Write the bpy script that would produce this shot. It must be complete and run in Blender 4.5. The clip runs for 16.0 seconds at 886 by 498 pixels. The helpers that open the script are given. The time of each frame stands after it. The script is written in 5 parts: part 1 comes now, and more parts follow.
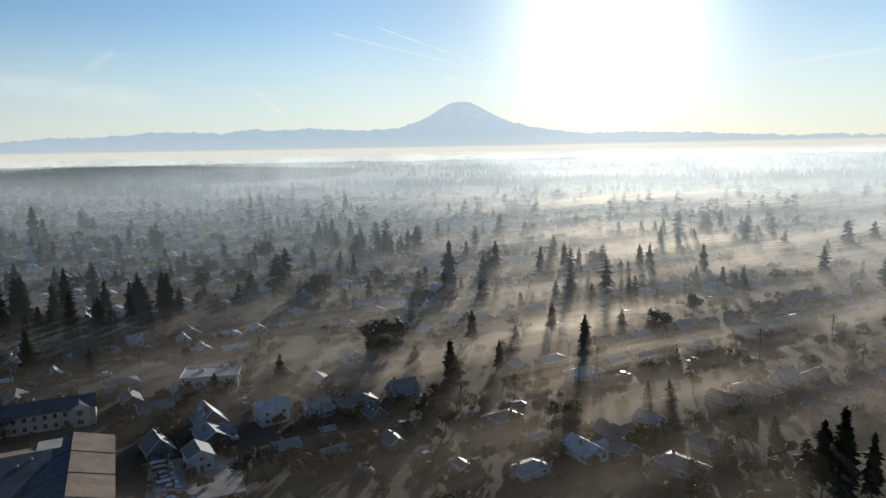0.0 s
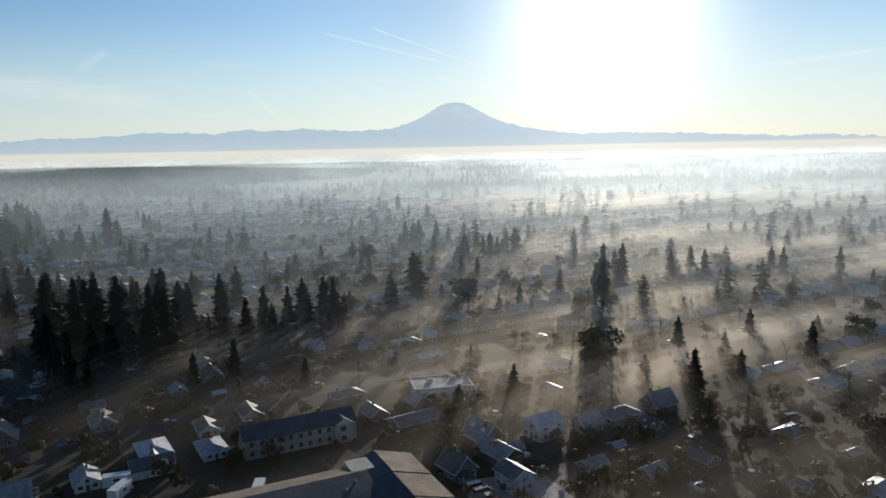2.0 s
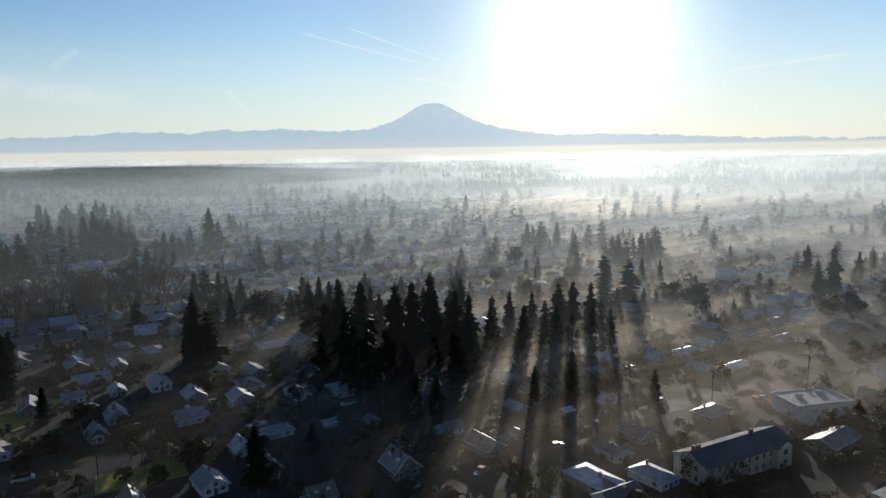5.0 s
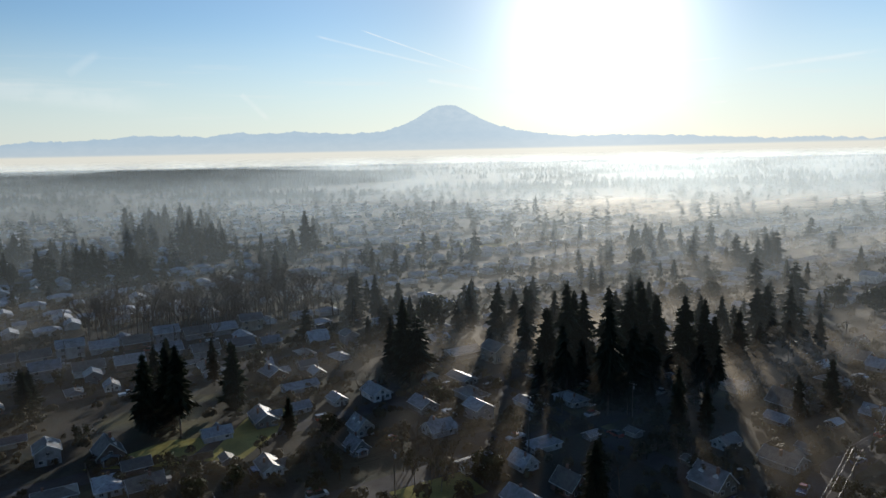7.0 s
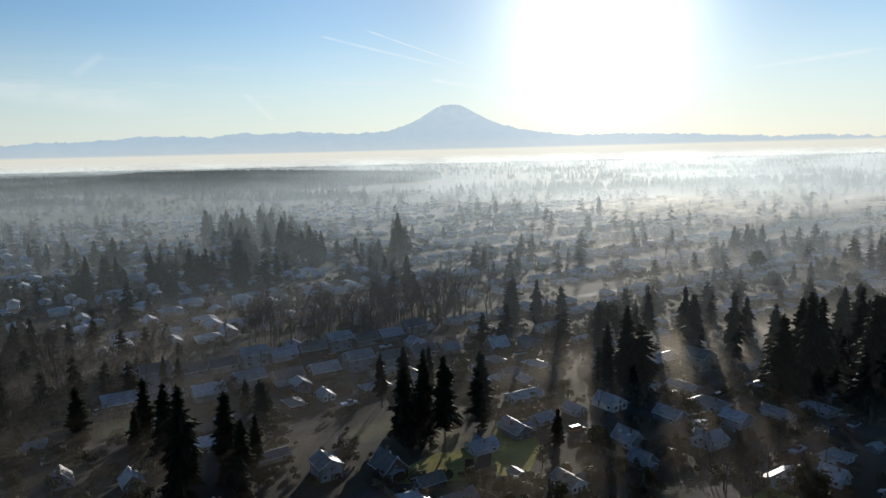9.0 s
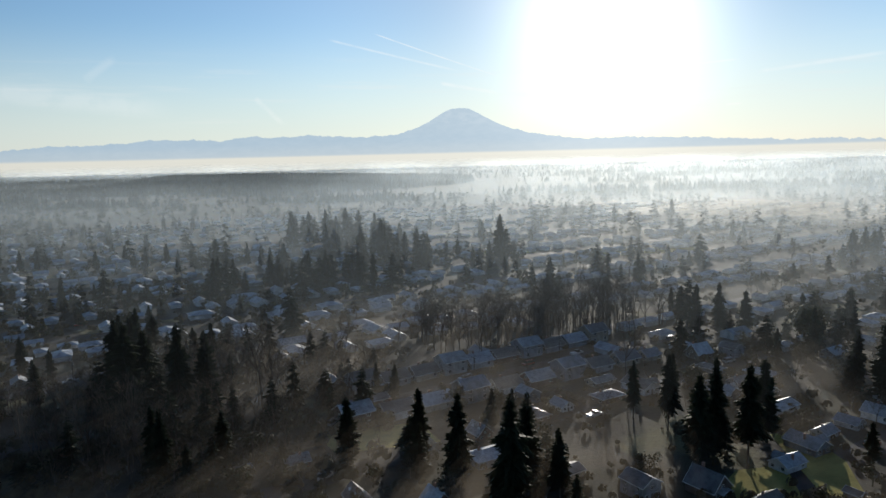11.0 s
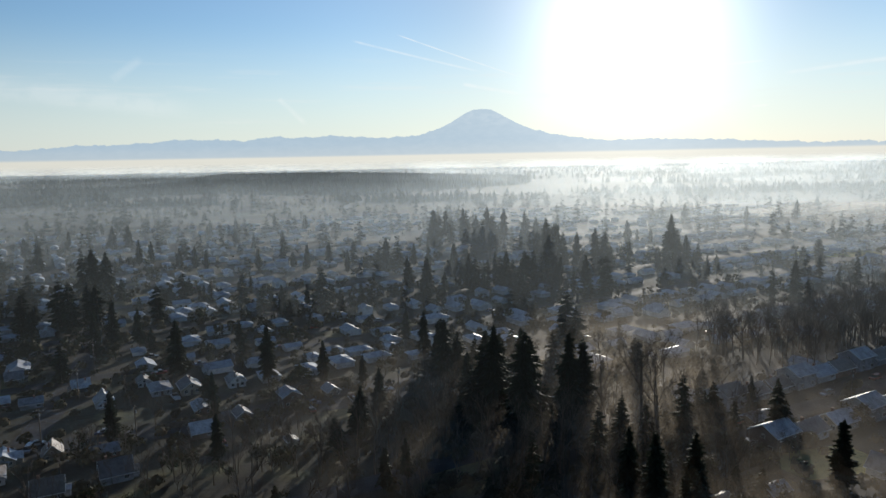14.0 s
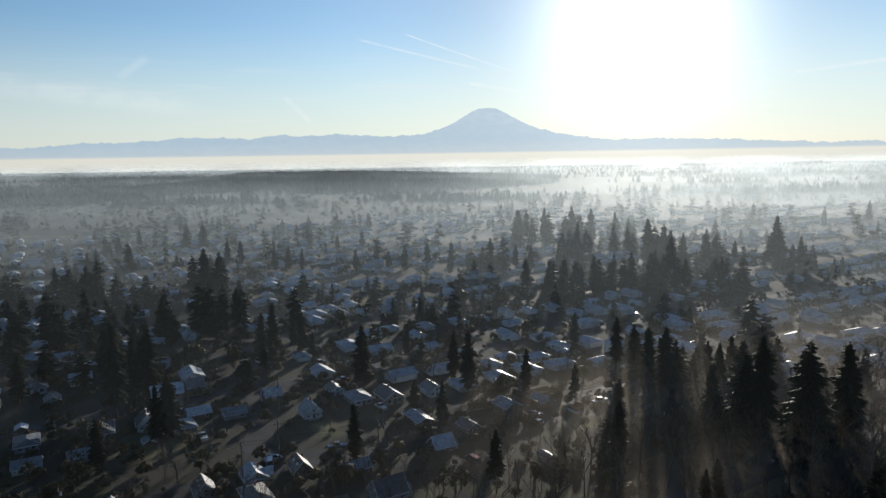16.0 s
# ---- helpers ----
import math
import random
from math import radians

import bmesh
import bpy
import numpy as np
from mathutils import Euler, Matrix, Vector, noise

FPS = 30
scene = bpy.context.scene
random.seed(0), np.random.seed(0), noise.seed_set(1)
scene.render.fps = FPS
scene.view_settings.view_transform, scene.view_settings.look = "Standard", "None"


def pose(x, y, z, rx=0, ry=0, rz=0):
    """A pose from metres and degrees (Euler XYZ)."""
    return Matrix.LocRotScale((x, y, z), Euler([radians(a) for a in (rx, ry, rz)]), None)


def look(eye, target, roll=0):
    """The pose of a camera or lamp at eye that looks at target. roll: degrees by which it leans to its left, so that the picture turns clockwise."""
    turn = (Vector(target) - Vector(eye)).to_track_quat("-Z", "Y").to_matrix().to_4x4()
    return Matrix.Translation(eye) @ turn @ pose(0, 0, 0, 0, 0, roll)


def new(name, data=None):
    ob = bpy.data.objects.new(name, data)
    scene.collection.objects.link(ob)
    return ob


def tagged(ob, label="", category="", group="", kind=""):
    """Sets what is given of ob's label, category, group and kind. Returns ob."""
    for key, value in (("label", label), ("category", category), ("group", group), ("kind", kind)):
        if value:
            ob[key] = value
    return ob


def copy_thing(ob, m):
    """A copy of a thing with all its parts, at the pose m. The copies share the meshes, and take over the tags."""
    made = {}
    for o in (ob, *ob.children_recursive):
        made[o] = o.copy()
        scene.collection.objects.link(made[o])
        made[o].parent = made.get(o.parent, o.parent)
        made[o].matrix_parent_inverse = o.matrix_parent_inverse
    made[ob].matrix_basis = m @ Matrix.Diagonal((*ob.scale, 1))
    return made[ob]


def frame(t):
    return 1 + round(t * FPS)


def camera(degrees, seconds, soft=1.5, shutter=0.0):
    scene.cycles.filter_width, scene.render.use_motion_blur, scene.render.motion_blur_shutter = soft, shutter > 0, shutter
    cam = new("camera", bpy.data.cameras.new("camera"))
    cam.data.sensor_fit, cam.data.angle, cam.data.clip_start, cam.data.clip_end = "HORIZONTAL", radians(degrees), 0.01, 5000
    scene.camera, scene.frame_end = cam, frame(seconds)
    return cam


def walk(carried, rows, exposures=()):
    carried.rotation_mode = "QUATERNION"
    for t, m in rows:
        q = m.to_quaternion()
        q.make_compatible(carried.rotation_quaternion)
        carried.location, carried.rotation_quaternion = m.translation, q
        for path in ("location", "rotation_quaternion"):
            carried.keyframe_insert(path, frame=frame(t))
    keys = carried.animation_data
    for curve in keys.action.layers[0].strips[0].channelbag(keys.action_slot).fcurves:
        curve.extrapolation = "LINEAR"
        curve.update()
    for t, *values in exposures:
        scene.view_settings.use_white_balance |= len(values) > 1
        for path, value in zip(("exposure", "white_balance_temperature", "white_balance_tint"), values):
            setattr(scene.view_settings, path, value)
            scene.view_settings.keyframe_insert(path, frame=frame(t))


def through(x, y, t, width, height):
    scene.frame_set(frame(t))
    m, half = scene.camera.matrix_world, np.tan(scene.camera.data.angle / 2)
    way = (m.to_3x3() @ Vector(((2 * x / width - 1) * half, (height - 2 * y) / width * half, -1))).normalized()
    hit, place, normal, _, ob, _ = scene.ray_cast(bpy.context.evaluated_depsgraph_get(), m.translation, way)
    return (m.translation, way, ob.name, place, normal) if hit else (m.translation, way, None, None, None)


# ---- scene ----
EXPOSURES = [(0.0, 0.0), (16.0, 0.0)]
SUN_POWER, SKY_POWER, NEAR_GLOW, WIDE_GLOW, FAR_SKY = 5.0, 0.105, 0.95, 0.32, 0.62
# Mist: thickness near, mid and far on the plain, in the eastern hollow, in the bank behind it, of the haze near and far, its gloss, and the haze's onward scatter.
MIST = (0.046, 0.03, 0.006, 0.082, 0.4, 0.008, 0.225, 0.6, 0.06)

cam = camera(65.0, 16.0)
PATH = [
    (0, (1.839, 2.468, 68.955), (1.836, 4.448, 68.674), -1.1),
    (0.5, (-15.239, 5.194, 68.884), (-15.239, 7.174, 68.605), -1.0),
    (1, (-32.931, 7.839, 69.244), (-32.93, 9.819, 68.964), -1.1),
    (1.5, (-50.229, 10.314, 69.47), (-50.218, 12.294, 69.189), -1.1),
    (2, (-69.048, 12.624, 70.01), (-69.033, 14.605, 69.73), -1.1),
    (2.5, (-86.548, 15.12, 70.16), (-86.52, 17.1, 69.88), -1.0),
    (3, (-105.542, 18.389, 70.246), (-105.493, 20.369, 69.965), -1.0),
    (3.5, (-122.759, 21.146, 70.374), (-122.695, 23.126, 70.095), -1.0),
    (4, (-140.957, 24.49, 70.255), (-140.877, 26.469, 69.976), -1.0),
    (4.2, (-147.869, 25.994, 70.418), (-147.783, 27.972, 70.136), -1.0),
    (6.3, (-212.727, 38.253, 70.75), (-212.686, 40.234, 70.478), -1.0),
    (6.5, (-219.031, 39.205, 70.892), (-218.995, 41.186, 70.62), -1.1),
    (7, (-236.057, 41.498, 71.132), (-236.02, 43.479, 70.859), -1.2),
    (7.5, (-252.015, 43.849, 71.544), (-251.976, 45.83, 71.272), -1.2),
    (8, (-268.992, 45.277, 72.228), (-268.959, 47.258, 71.955), -1.2),
    (8.5, (-284.902, 46.173, 73.268), (-284.874, 48.154, 72.993), -1.4),
    (9, (-302.362, 47.822, 73.883), (-302.338, 49.803, 73.609), -1.4),
    (9.2, (-309.269, 48.553, 74.13), (-309.243, 50.534, 73.855), -1.5),
    (11.3, (-380.7, 61.421, 73.184), (-380.702, 63.404, 72.921), -1.4),
    (11.5, (-387.804, 62.012, 73.41), (-387.802, 63.994, 73.146), -1.3),
    (12, (-405.825, 65.129, 73.57), (-405.823, 67.111, 73.306), -1.2),
    (12.5, (-422.638, 69.019, 73.264), (-422.642, 71.002, 73.001), -1.1),
    (13, (-439.871, 72.064, 73.322), (-439.893, 74.047, 73.059), -1.1),
    (13.5, (-455.801, 74.682, 73.14), (-455.844, 76.664, 72.879), -1.1),
    (14, (-472.42, 77.355, 73.005), (-472.48, 79.337, 72.745), -1.1),
    (14.5, (-487.942, 78.864, 73.327), (-488.012, 80.845, 73.066), -1.0),
    (15, (-504.703, 81.801, 73.684), (-504.777, 83.782, 73.422), -1.0),
    (15.5, (-519.903, 84.708, 73.695), (-519.979, 86.689, 73.432), -0.9),
    (16, (-536.502, 86.636, 73.815), (-536.576, 88.617, 73.552), -0.9),
]
walk(cam, [(t, look(eye, target, roll)) for t, eye, target, roll in PATH], EXPOSURES)

# ---- sun, sky and the far mountains ----
SUN_AZ, SUN_EL = radians(13.4), radians(10.5)
TO_SUN = Vector((math.sin(SUN_AZ) * math.cos(SUN_EL), math.cos(SUN_AZ) * math.cos(SUN_EL), math.sin(SUN_EL)))
lamp = bpy.data.lights.new("sun", "SUN")
lamp.energy, lamp.angle, lamp.color = SUN_POWER, radians(0.5), (1.0, 0.93, 0.83)
sun = new("sun", lamp)
sun.matrix_world = look(TO_SUN * 900, (0, 0, 0))
scene.cycles.transparent_max_bounces = 40
scene.cycles.max_bounces = 6


class Nodes:
    """Short hand for node trees."""

    def __init__(self, tree):
        self.tree, self.nodes, self.links = tree, tree.nodes, tree.links
        self.nodes.clear()

    def put(self, socket, value):
        if isinstance(value, bpy.types.NodeSocket):
            self.links.new(value, socket)
        elif value is not None:
            socket.default_value = value

    def node(self, kind, operation="", clamp=False):
        n = self.nodes.new(kind)
        if operation:
            n.operation = operation
        if clamp:
            n.use_clamp = True
        return n

    def math(self, op, a, b=None, c=None, clamp=False):
        n = self.node("ShaderNodeMath", op, clamp)
        for s, v in zip(n.inputs, (a, b, c)):
            self.put(s, v)
        return n.outputs[0]

    def ramp(self, v, a, b, lo=0.0, hi=1.0, smooth=True):
        n = self.node("ShaderNodeMapRange")
        n.interpolation_type = "SMOOTHSTEP" if smooth else "LINEAR"
        for s, x in zip(n.inputs, (v, a, b, lo, hi)):
            self.put(s, x)
        return n.outputs[0]

    def mix(self, f, a, b, blend="MIX"):
        n = self.node("ShaderNodeMix")
        n.data_type, n.blend_type = "RGBA", blend
        self.put(n.inputs[0], f)
        self.put(n.inputs[6], a)
        self.put(n.inputs[7], b)
        return n.outputs[2]

    def noise(self, vector, scale, detail=4.0, rough=0.5):
        n = self.node("ShaderNodeTexNoise")
        if vector is not None:
            self.put(n.inputs["Vector"], vector)
        n.inputs["Scale"].default_value, n.inputs["Detail"].default_value, n.inputs["Roughness"].default_value = scale, detail, rough
        return n.outputs[0]

    def scaled(self, vector, x, y, z):
        n = self.node("ShaderNodeVectorMath", "MULTIPLY")
        self.put(n.inputs[0], vector)
        n.inputs[1].default_value = (x, y, z)
        return n.outputs[0]

    def split(self, vector):
        n = self.node("ShaderNodeSeparateXYZ")
        self.put(n.inputs[0], vector)
        return n.outputs


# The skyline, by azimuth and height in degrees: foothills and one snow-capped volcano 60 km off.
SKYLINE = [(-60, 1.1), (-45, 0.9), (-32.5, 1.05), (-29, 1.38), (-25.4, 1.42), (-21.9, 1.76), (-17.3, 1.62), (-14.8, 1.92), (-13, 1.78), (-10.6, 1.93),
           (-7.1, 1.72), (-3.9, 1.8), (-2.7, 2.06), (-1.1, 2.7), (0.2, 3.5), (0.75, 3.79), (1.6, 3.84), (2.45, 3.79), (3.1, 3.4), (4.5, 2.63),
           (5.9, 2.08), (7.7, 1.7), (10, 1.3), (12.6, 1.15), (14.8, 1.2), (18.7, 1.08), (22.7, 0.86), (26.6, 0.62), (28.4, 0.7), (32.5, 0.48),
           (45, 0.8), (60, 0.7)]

world = bpy.data.worlds.new("morning_sky")
scene.world = world
world.use_nodes = True
w = Nodes(world.node_tree)
way = w.node("ShaderNodeTexCoord").outputs["Generated"]
wx, wy, wz = w.split(way)
az = w.math("MULTIPLY", w.math("ARCTAN2", wx, wy), 57.29578)
el = w.math("MULTIPLY", w.math("ARCSINE", wz), 57.29578)
air = w.node("ShaderNodeTexSky")
air.sky_type, air.sun_disc, air.sun_elevation, air.sun_rotation = "NISHITA", False, SUN_EL, SUN_AZ
air.altitude, air.air_density, air.dust_density, air.ozone_density = 100.0, 1.0, 0.1, 2.2
sky = air.outputs[0]
toward = w.node("ShaderNodeVectorMath", "DOT_PRODUCT")
w.put(toward.inputs[0], way)
toward.inputs[1].default_value = TO_SUN
off_sun = w.math("MULTIPLY", w.math("ARCCOSINE", w.math("MINIMUM", toward.outputs["Value"], 1.0)), 57.29578)


def scale_colour(tree, colour, factor):
    n = tree.node("ShaderNodeVectorMath", "SCALE")
    tree.put(n.inputs[0], colour)
    tree.put(n.inputs["Scale"], factor)
    return n.outputs[0]


def add_colour(tree, a, b):
    n = tree.node("ShaderNodeVectorMath", "ADD")
    tree.put(n.inputs[0], a)
    tree.put(n.inputs[1], b)
    return n.outputs[0]


# Haze glow round the sun: a tight bright aureole in a wide faint one.
near_glow = w.math("EXPONENT", w.math("MULTIPLY", w.math("POWER", w.math("DIVIDE", off_sun, 6.6), 2.1), -1.0))
wide_glow = w.math("EXPONENT", w.math("DIVIDE", off_sun, -14.0))
aureole = add_colour(w, scale_colour(w, (1.0, 0.97, 0.9), w.math("MULTIPLY", near_glow, NEAR_GLOW)), scale_colour(w, (1.0, 0.96, 0.86), w.math("MULTIPLY", wide_glow, WIDE_GLOW)))
clear = add_colour(w, w.mix(1.0, scale_colour(w, sky, w.ramp(off_sun, 4.0, 24.0, SKY_POWER * 0.75, SKY_POWER)), w.mix(w.ramp(el, 12.0, 40.0), (0.88, 1.02, 1.2, 1), (0.75, 0.96, 1.2, 1)), "MULTIPLY"), aureole)
# Thin high haze, whiter towards the skyline.
veil = w.ramp(el, 11.0, 0.5, 0.0, 0.7)
clear = w.mix(veil, clear, add_colour(w, (0.705, 0.755, 0.77), scale_colour(w, aureole, 0.8)))
cirrus_at = w.node("ShaderNodeCombineXYZ")
w.put(cirrus_at.inputs[0], w.math("MULTIPLY", az, 0.03))
w.put(cirrus_at.inputs[1], w.math("MULTIPLY", el, 0.4))
cirrus = w.math("MULTIPLY", w.ramp(w.noise(cirrus_at.outputs[0], 3.0, 5.0, 0.6), 0.5, 0.8), w.math("MULTIPLY", w.ramp(el, 1.5, 4.0), w.ramp(el, 9.0, 5.0)))
clear = w.mix(w.math("MULTIPLY", cirrus, 0.35), clear, (0.85, 0.86, 0.84, 1))


def streak(colour, a0, e0, a1, e1, width, strength, grow=0.0):
    """A vapour trail from one place in the sky to another, given in degrees."""
    da, de = a1 - a0, e1 - e0
    length = math.hypot(da, de)
    u, v = w.math("SUBTRACT", az, a0), w.math("SUBTRACT", el, e0)
    along = w.math("DIVIDE", w.math("ADD", w.math("MULTIPLY", u, da), w.math("MULTIPLY", v, de)), length * length)
    across = w.math("ABSOLUTE", w.math("DIVIDE", w.math("SUBTRACT", w.math("MULTIPLY", u, de), w.math("MULTIPLY", v, da)), length))
    wide = w.math("ADD", width, w.math("MULTIPLY", along, grow))
    body = w.ramp(w.math("DIVIDE", across, wide), 1.0, 0.1)
    ends = w.math("MULTIPLY", w.ramp(along, 0.0, 0.08), w.ramp(along, 1.0, 0.75))
    patch = w.ramp(w.noise(way, 46.0, 3.0), 0.3, 0.6, 0.45, 1.0)
    return w.mix(w.math("MULTIPLY", w.math("MULTIPLY", body, ends), w.math("MULTIPLY", patch, strength)), colour, (1.0, 1.0, 0.98, 1))


clear = streak(clear, -8.8, 9.3, 2.2, 6.6, 0.13, 0.3)
clear = streak(clear, -5.2, 9.75, 5.2, 6.1, 0.075, 0.45)
clear = streak(clear, 0.0, 5.85, 5.0, 4.9, 0.22, 0.32)
clear = streak(clear, -14.6, 4.9, -12.4, 2.7, 0.3, 0.2)
clear = streak(clear, -26.5, 6.0, -24.2, 7.8, 0.45, 0.12)
clear = streak(clear, -37.0, 5.6, -20.0, 3.9, 1.1, 0.17)
clear = streak(clear, 24.0, 5.6, 33.5, 6.4, 0.2, 0.25)
clear = streak(clear, 18.6, 6.4, 23.0, 6.6, 0.12, 0.4)
clear = streak(clear, 22.0, 3.35, 23.2, 3.4, 0.14, 0.4)

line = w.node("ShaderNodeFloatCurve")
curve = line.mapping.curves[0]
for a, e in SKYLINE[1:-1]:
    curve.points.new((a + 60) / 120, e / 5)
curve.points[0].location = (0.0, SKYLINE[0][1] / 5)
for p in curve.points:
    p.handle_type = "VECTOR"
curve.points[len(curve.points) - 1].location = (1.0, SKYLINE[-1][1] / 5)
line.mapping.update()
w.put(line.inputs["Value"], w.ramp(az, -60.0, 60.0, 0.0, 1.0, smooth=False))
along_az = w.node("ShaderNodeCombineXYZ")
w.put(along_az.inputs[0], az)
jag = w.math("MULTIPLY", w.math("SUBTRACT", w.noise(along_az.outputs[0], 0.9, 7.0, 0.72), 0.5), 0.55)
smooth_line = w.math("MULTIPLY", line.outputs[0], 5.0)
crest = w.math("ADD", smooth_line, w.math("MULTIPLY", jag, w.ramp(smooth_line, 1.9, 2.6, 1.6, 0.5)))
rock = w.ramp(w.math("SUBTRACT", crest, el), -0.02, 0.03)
# Blue haze painted into rock and snow, paler by the sun; mist fills the valleys at its foot.
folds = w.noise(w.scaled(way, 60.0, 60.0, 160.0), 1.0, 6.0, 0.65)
hazy_stone = w.mix(w.ramp(folds, 0.3, 0.75), (0.4, 0.525, 0.635, 1), (0.435, 0.555, 0.66, 1))
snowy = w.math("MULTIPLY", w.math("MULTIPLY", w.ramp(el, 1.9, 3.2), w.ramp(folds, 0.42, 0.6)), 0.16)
hazy_stone = w.mix(snowy, hazy_stone, (0.58, 0.67, 0.74, 1))
# The sun's glow is added straight to the mountain colour.
hazy_stone = add_colour(w, hazy_stone, scale_colour(w, aureole, 0.75))
clear = w.mix(rock, clear, hazy_stone)
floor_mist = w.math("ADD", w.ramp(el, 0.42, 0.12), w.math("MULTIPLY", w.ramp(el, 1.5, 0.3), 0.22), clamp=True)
# Valley mist: cream painted into the sky, sun glow added.
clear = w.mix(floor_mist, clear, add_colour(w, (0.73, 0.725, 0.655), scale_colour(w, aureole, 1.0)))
# Haze scatters forward: the sky dims away from the sun.
clear = scale_colour(w, clear, w.ramp(off_sun, 34.0, 105.0, 1.0, FAR_SKY))
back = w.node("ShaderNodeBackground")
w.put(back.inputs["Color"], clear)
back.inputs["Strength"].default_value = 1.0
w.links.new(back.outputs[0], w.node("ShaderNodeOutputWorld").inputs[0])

# ---- materials ----
def material(name):
    m = bpy.data.materials.new(name)
    m.use_nodes = True
    return m, Nodes(m.node_tree)


def surface(name, colour, other=None, scale=1.0, rough=0.8, bump=0.3, fine=8.0, random_tint=0.0, metallic=0.0, specular=0.4, through=0.0, palette=()):
    """A rough surface with broad stains and fine grain; palette: colours picked object by object."""
    m, n = material(name)
    at = n.node("ShaderNodeTexCoord").outputs["Object"]
    other = other or tuple(c * 0.6 for c in colour)
    broad, grain = n.noise(at, scale, 5.0, 0.6), n.noise(at, scale * fine, 4.0, 0.6)
    pick = n.node("ShaderNodeObjectInfo").outputs["Random"]
    base = (*colour, 1)
    if palette:
        r = n.node("ShaderNodeValToRGB")
        r.color_ramp.interpolation = "CONSTANT"
        while len(r.color_ramp.elements) < len(palette):
            r.color_ramp.elements.new(0.5)
        for i, (e, c) in enumerate(zip(r.color_ramp.elements, palette)):
            e.position, e.color = i / len(palette), (*c, 1)
        n.put(r.inputs[0], pick)
        base = r.outputs[0]
        low = n.mix(1.0, base, (0.6, 0.58, 0.56, 1), "MULTIPLY")
    else:
        low = (*other, 1)
    c = n.mix(n.ramp(broad, 0.35, 0.68), base, low)
    c = n.mix(n.math("MULTIPLY", n.ramp(grain, 0.35, 0.7), 0.35), c, n.mix(1.0, c, (0.5, 0.5, 0.5, 1), "MULTIPLY"))
    if random_tint:
        c = n.mix(n.ramp(pick, 0.0, 1.0, 0.0, random_tint, smooth=False), c, n.mix(1.0, c, (0.45, 0.42, 0.38, 1), "MULTIPLY"))
    b = n.node("ShaderNodeBsdfPrincipled")
    n.put(b.inputs["Base Color"], c)
    n.put(b.inputs["Roughness"], n.ramp(broad, 0.2, 0.8, max(rough - 0.12, 0.05), min(rough + 0.12, 1.0)))
    b.inputs["Metallic"].default_value = metallic
    b.inputs["Specular IOR Level"].default_value = specular
    if bump:
        h = n.node("ShaderNodeBump")
        h.inputs["Strength"].default_value = bump
        h.inputs["Distance"].default_value = 0.05
        n.put(h.inputs["Height"], grain)
        n.put(b.inputs["Normal"], h.outputs[0])
    out = b.outputs[0]
    if through:
        t = n.node("ShaderNodeBsdfTranslucent")
        n.put(t.inputs["Color"], c)
        x = n.node("ShaderNodeMixShader")
        x.inputs[0].default_value = through
        n.links.new(out, x.inputs[1])
        n.links.new(t.outputs[0], x.inputs[2])
        out = x.outputs[0]
    n.links.new(out, n.node("ShaderNodeOutputMaterial").inputs[0])
    return m


NEEDLE = surface("fir_needles", (0.034, 0.044, 0.024), (0.018, 0.026, 0.015), 0.25, 0.75, 0.0, random_tint=0.6, specular=0.15, through=0.12)
BARK = surface("bark", (0.11, 0.085, 0.065), None, 0.8, 0.9, 0.5)
TWIG = surface("bare_twigs", (0.14, 0.1, 0.072), (0.085, 0.066, 0.052), 0.5, 0.9, 0.0, random_tint=0.5)
LEAF = surface("evergreen_leaves", (0.075, 0.07, 0.03), (0.028, 0.038, 0.017), 0.6, 0.75, 0.0, random_tint=0.6, specular=0.12, through=0.15)
SHRUB = surface("shrub_leaves", (0.085, 0.065, 0.032), (0.035, 0.036, 0.02), 0.09, 0.8, 0.0, specular=0.12, through=0.15)
SIDING = surface("painted_siding", (0.6, 0.6, 0.58), None, 0.35, 0.7, 0.2, palette=((0.5, 0.5, 0.49), (0.78, 0.78, 0.77), (0.24, 0.27, 0.29), (0.4, 0.36, 0.29), (0.74, 0.74, 0.72), (0.6, 0.62, 0.64), (0.14, 0.19, 0.23), (0.22, 0.2, 0.16), (0.32, 0.34, 0.37), (0.17, 0.12, 0.1), (0.2, 0.11, 0.085)))
WHITE = surface("white_trim", (0.78, 0.78, 0.76), (0.6, 0.6, 0.58), 0.6, 0.6, 0.1)
STUCCO = surface("cream_stucco", (0.5, 0.46, 0.38), (0.38, 0.34, 0.28), 0.3, 0.85, 0.3)
SHINGLE = surface("roof_shingles", (0.2, 0.2, 0.21), None, 0.5, 0.52, 0.5, 6.0, palette=((0.22, 0.23, 0.25), (0.38, 0.4, 0.43), (0.11, 0.11, 0.12), (0.2, 0.17, 0.145), (0.52, 0.54, 0.57), (0.27, 0.28, 0.3), (0.12, 0.122, 0.128), (0.34, 0.35, 0.36), (0.14, 0.125, 0.11)), specular=0.55)
# Roofing for the hall's sunward slopes, with sunlight put into its brown.
SUNLIT_FELT = surface("brown_roll_roofing", (0.27, 0.215, 0.165), (0.2, 0.165, 0.13), 0.2, 0.92, 0.3, specular=0.08)
# Dark roofing; on the hall its dark colour stands for shade.
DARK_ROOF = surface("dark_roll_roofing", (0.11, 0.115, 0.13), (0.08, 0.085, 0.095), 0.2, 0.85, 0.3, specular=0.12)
PALE_ROOF = surface("pale_flat_roofing", (0.4, 0.41, 0.42), (0.3, 0.31, 0.32), 0.25, 0.8, 0.2, specular=0.15)
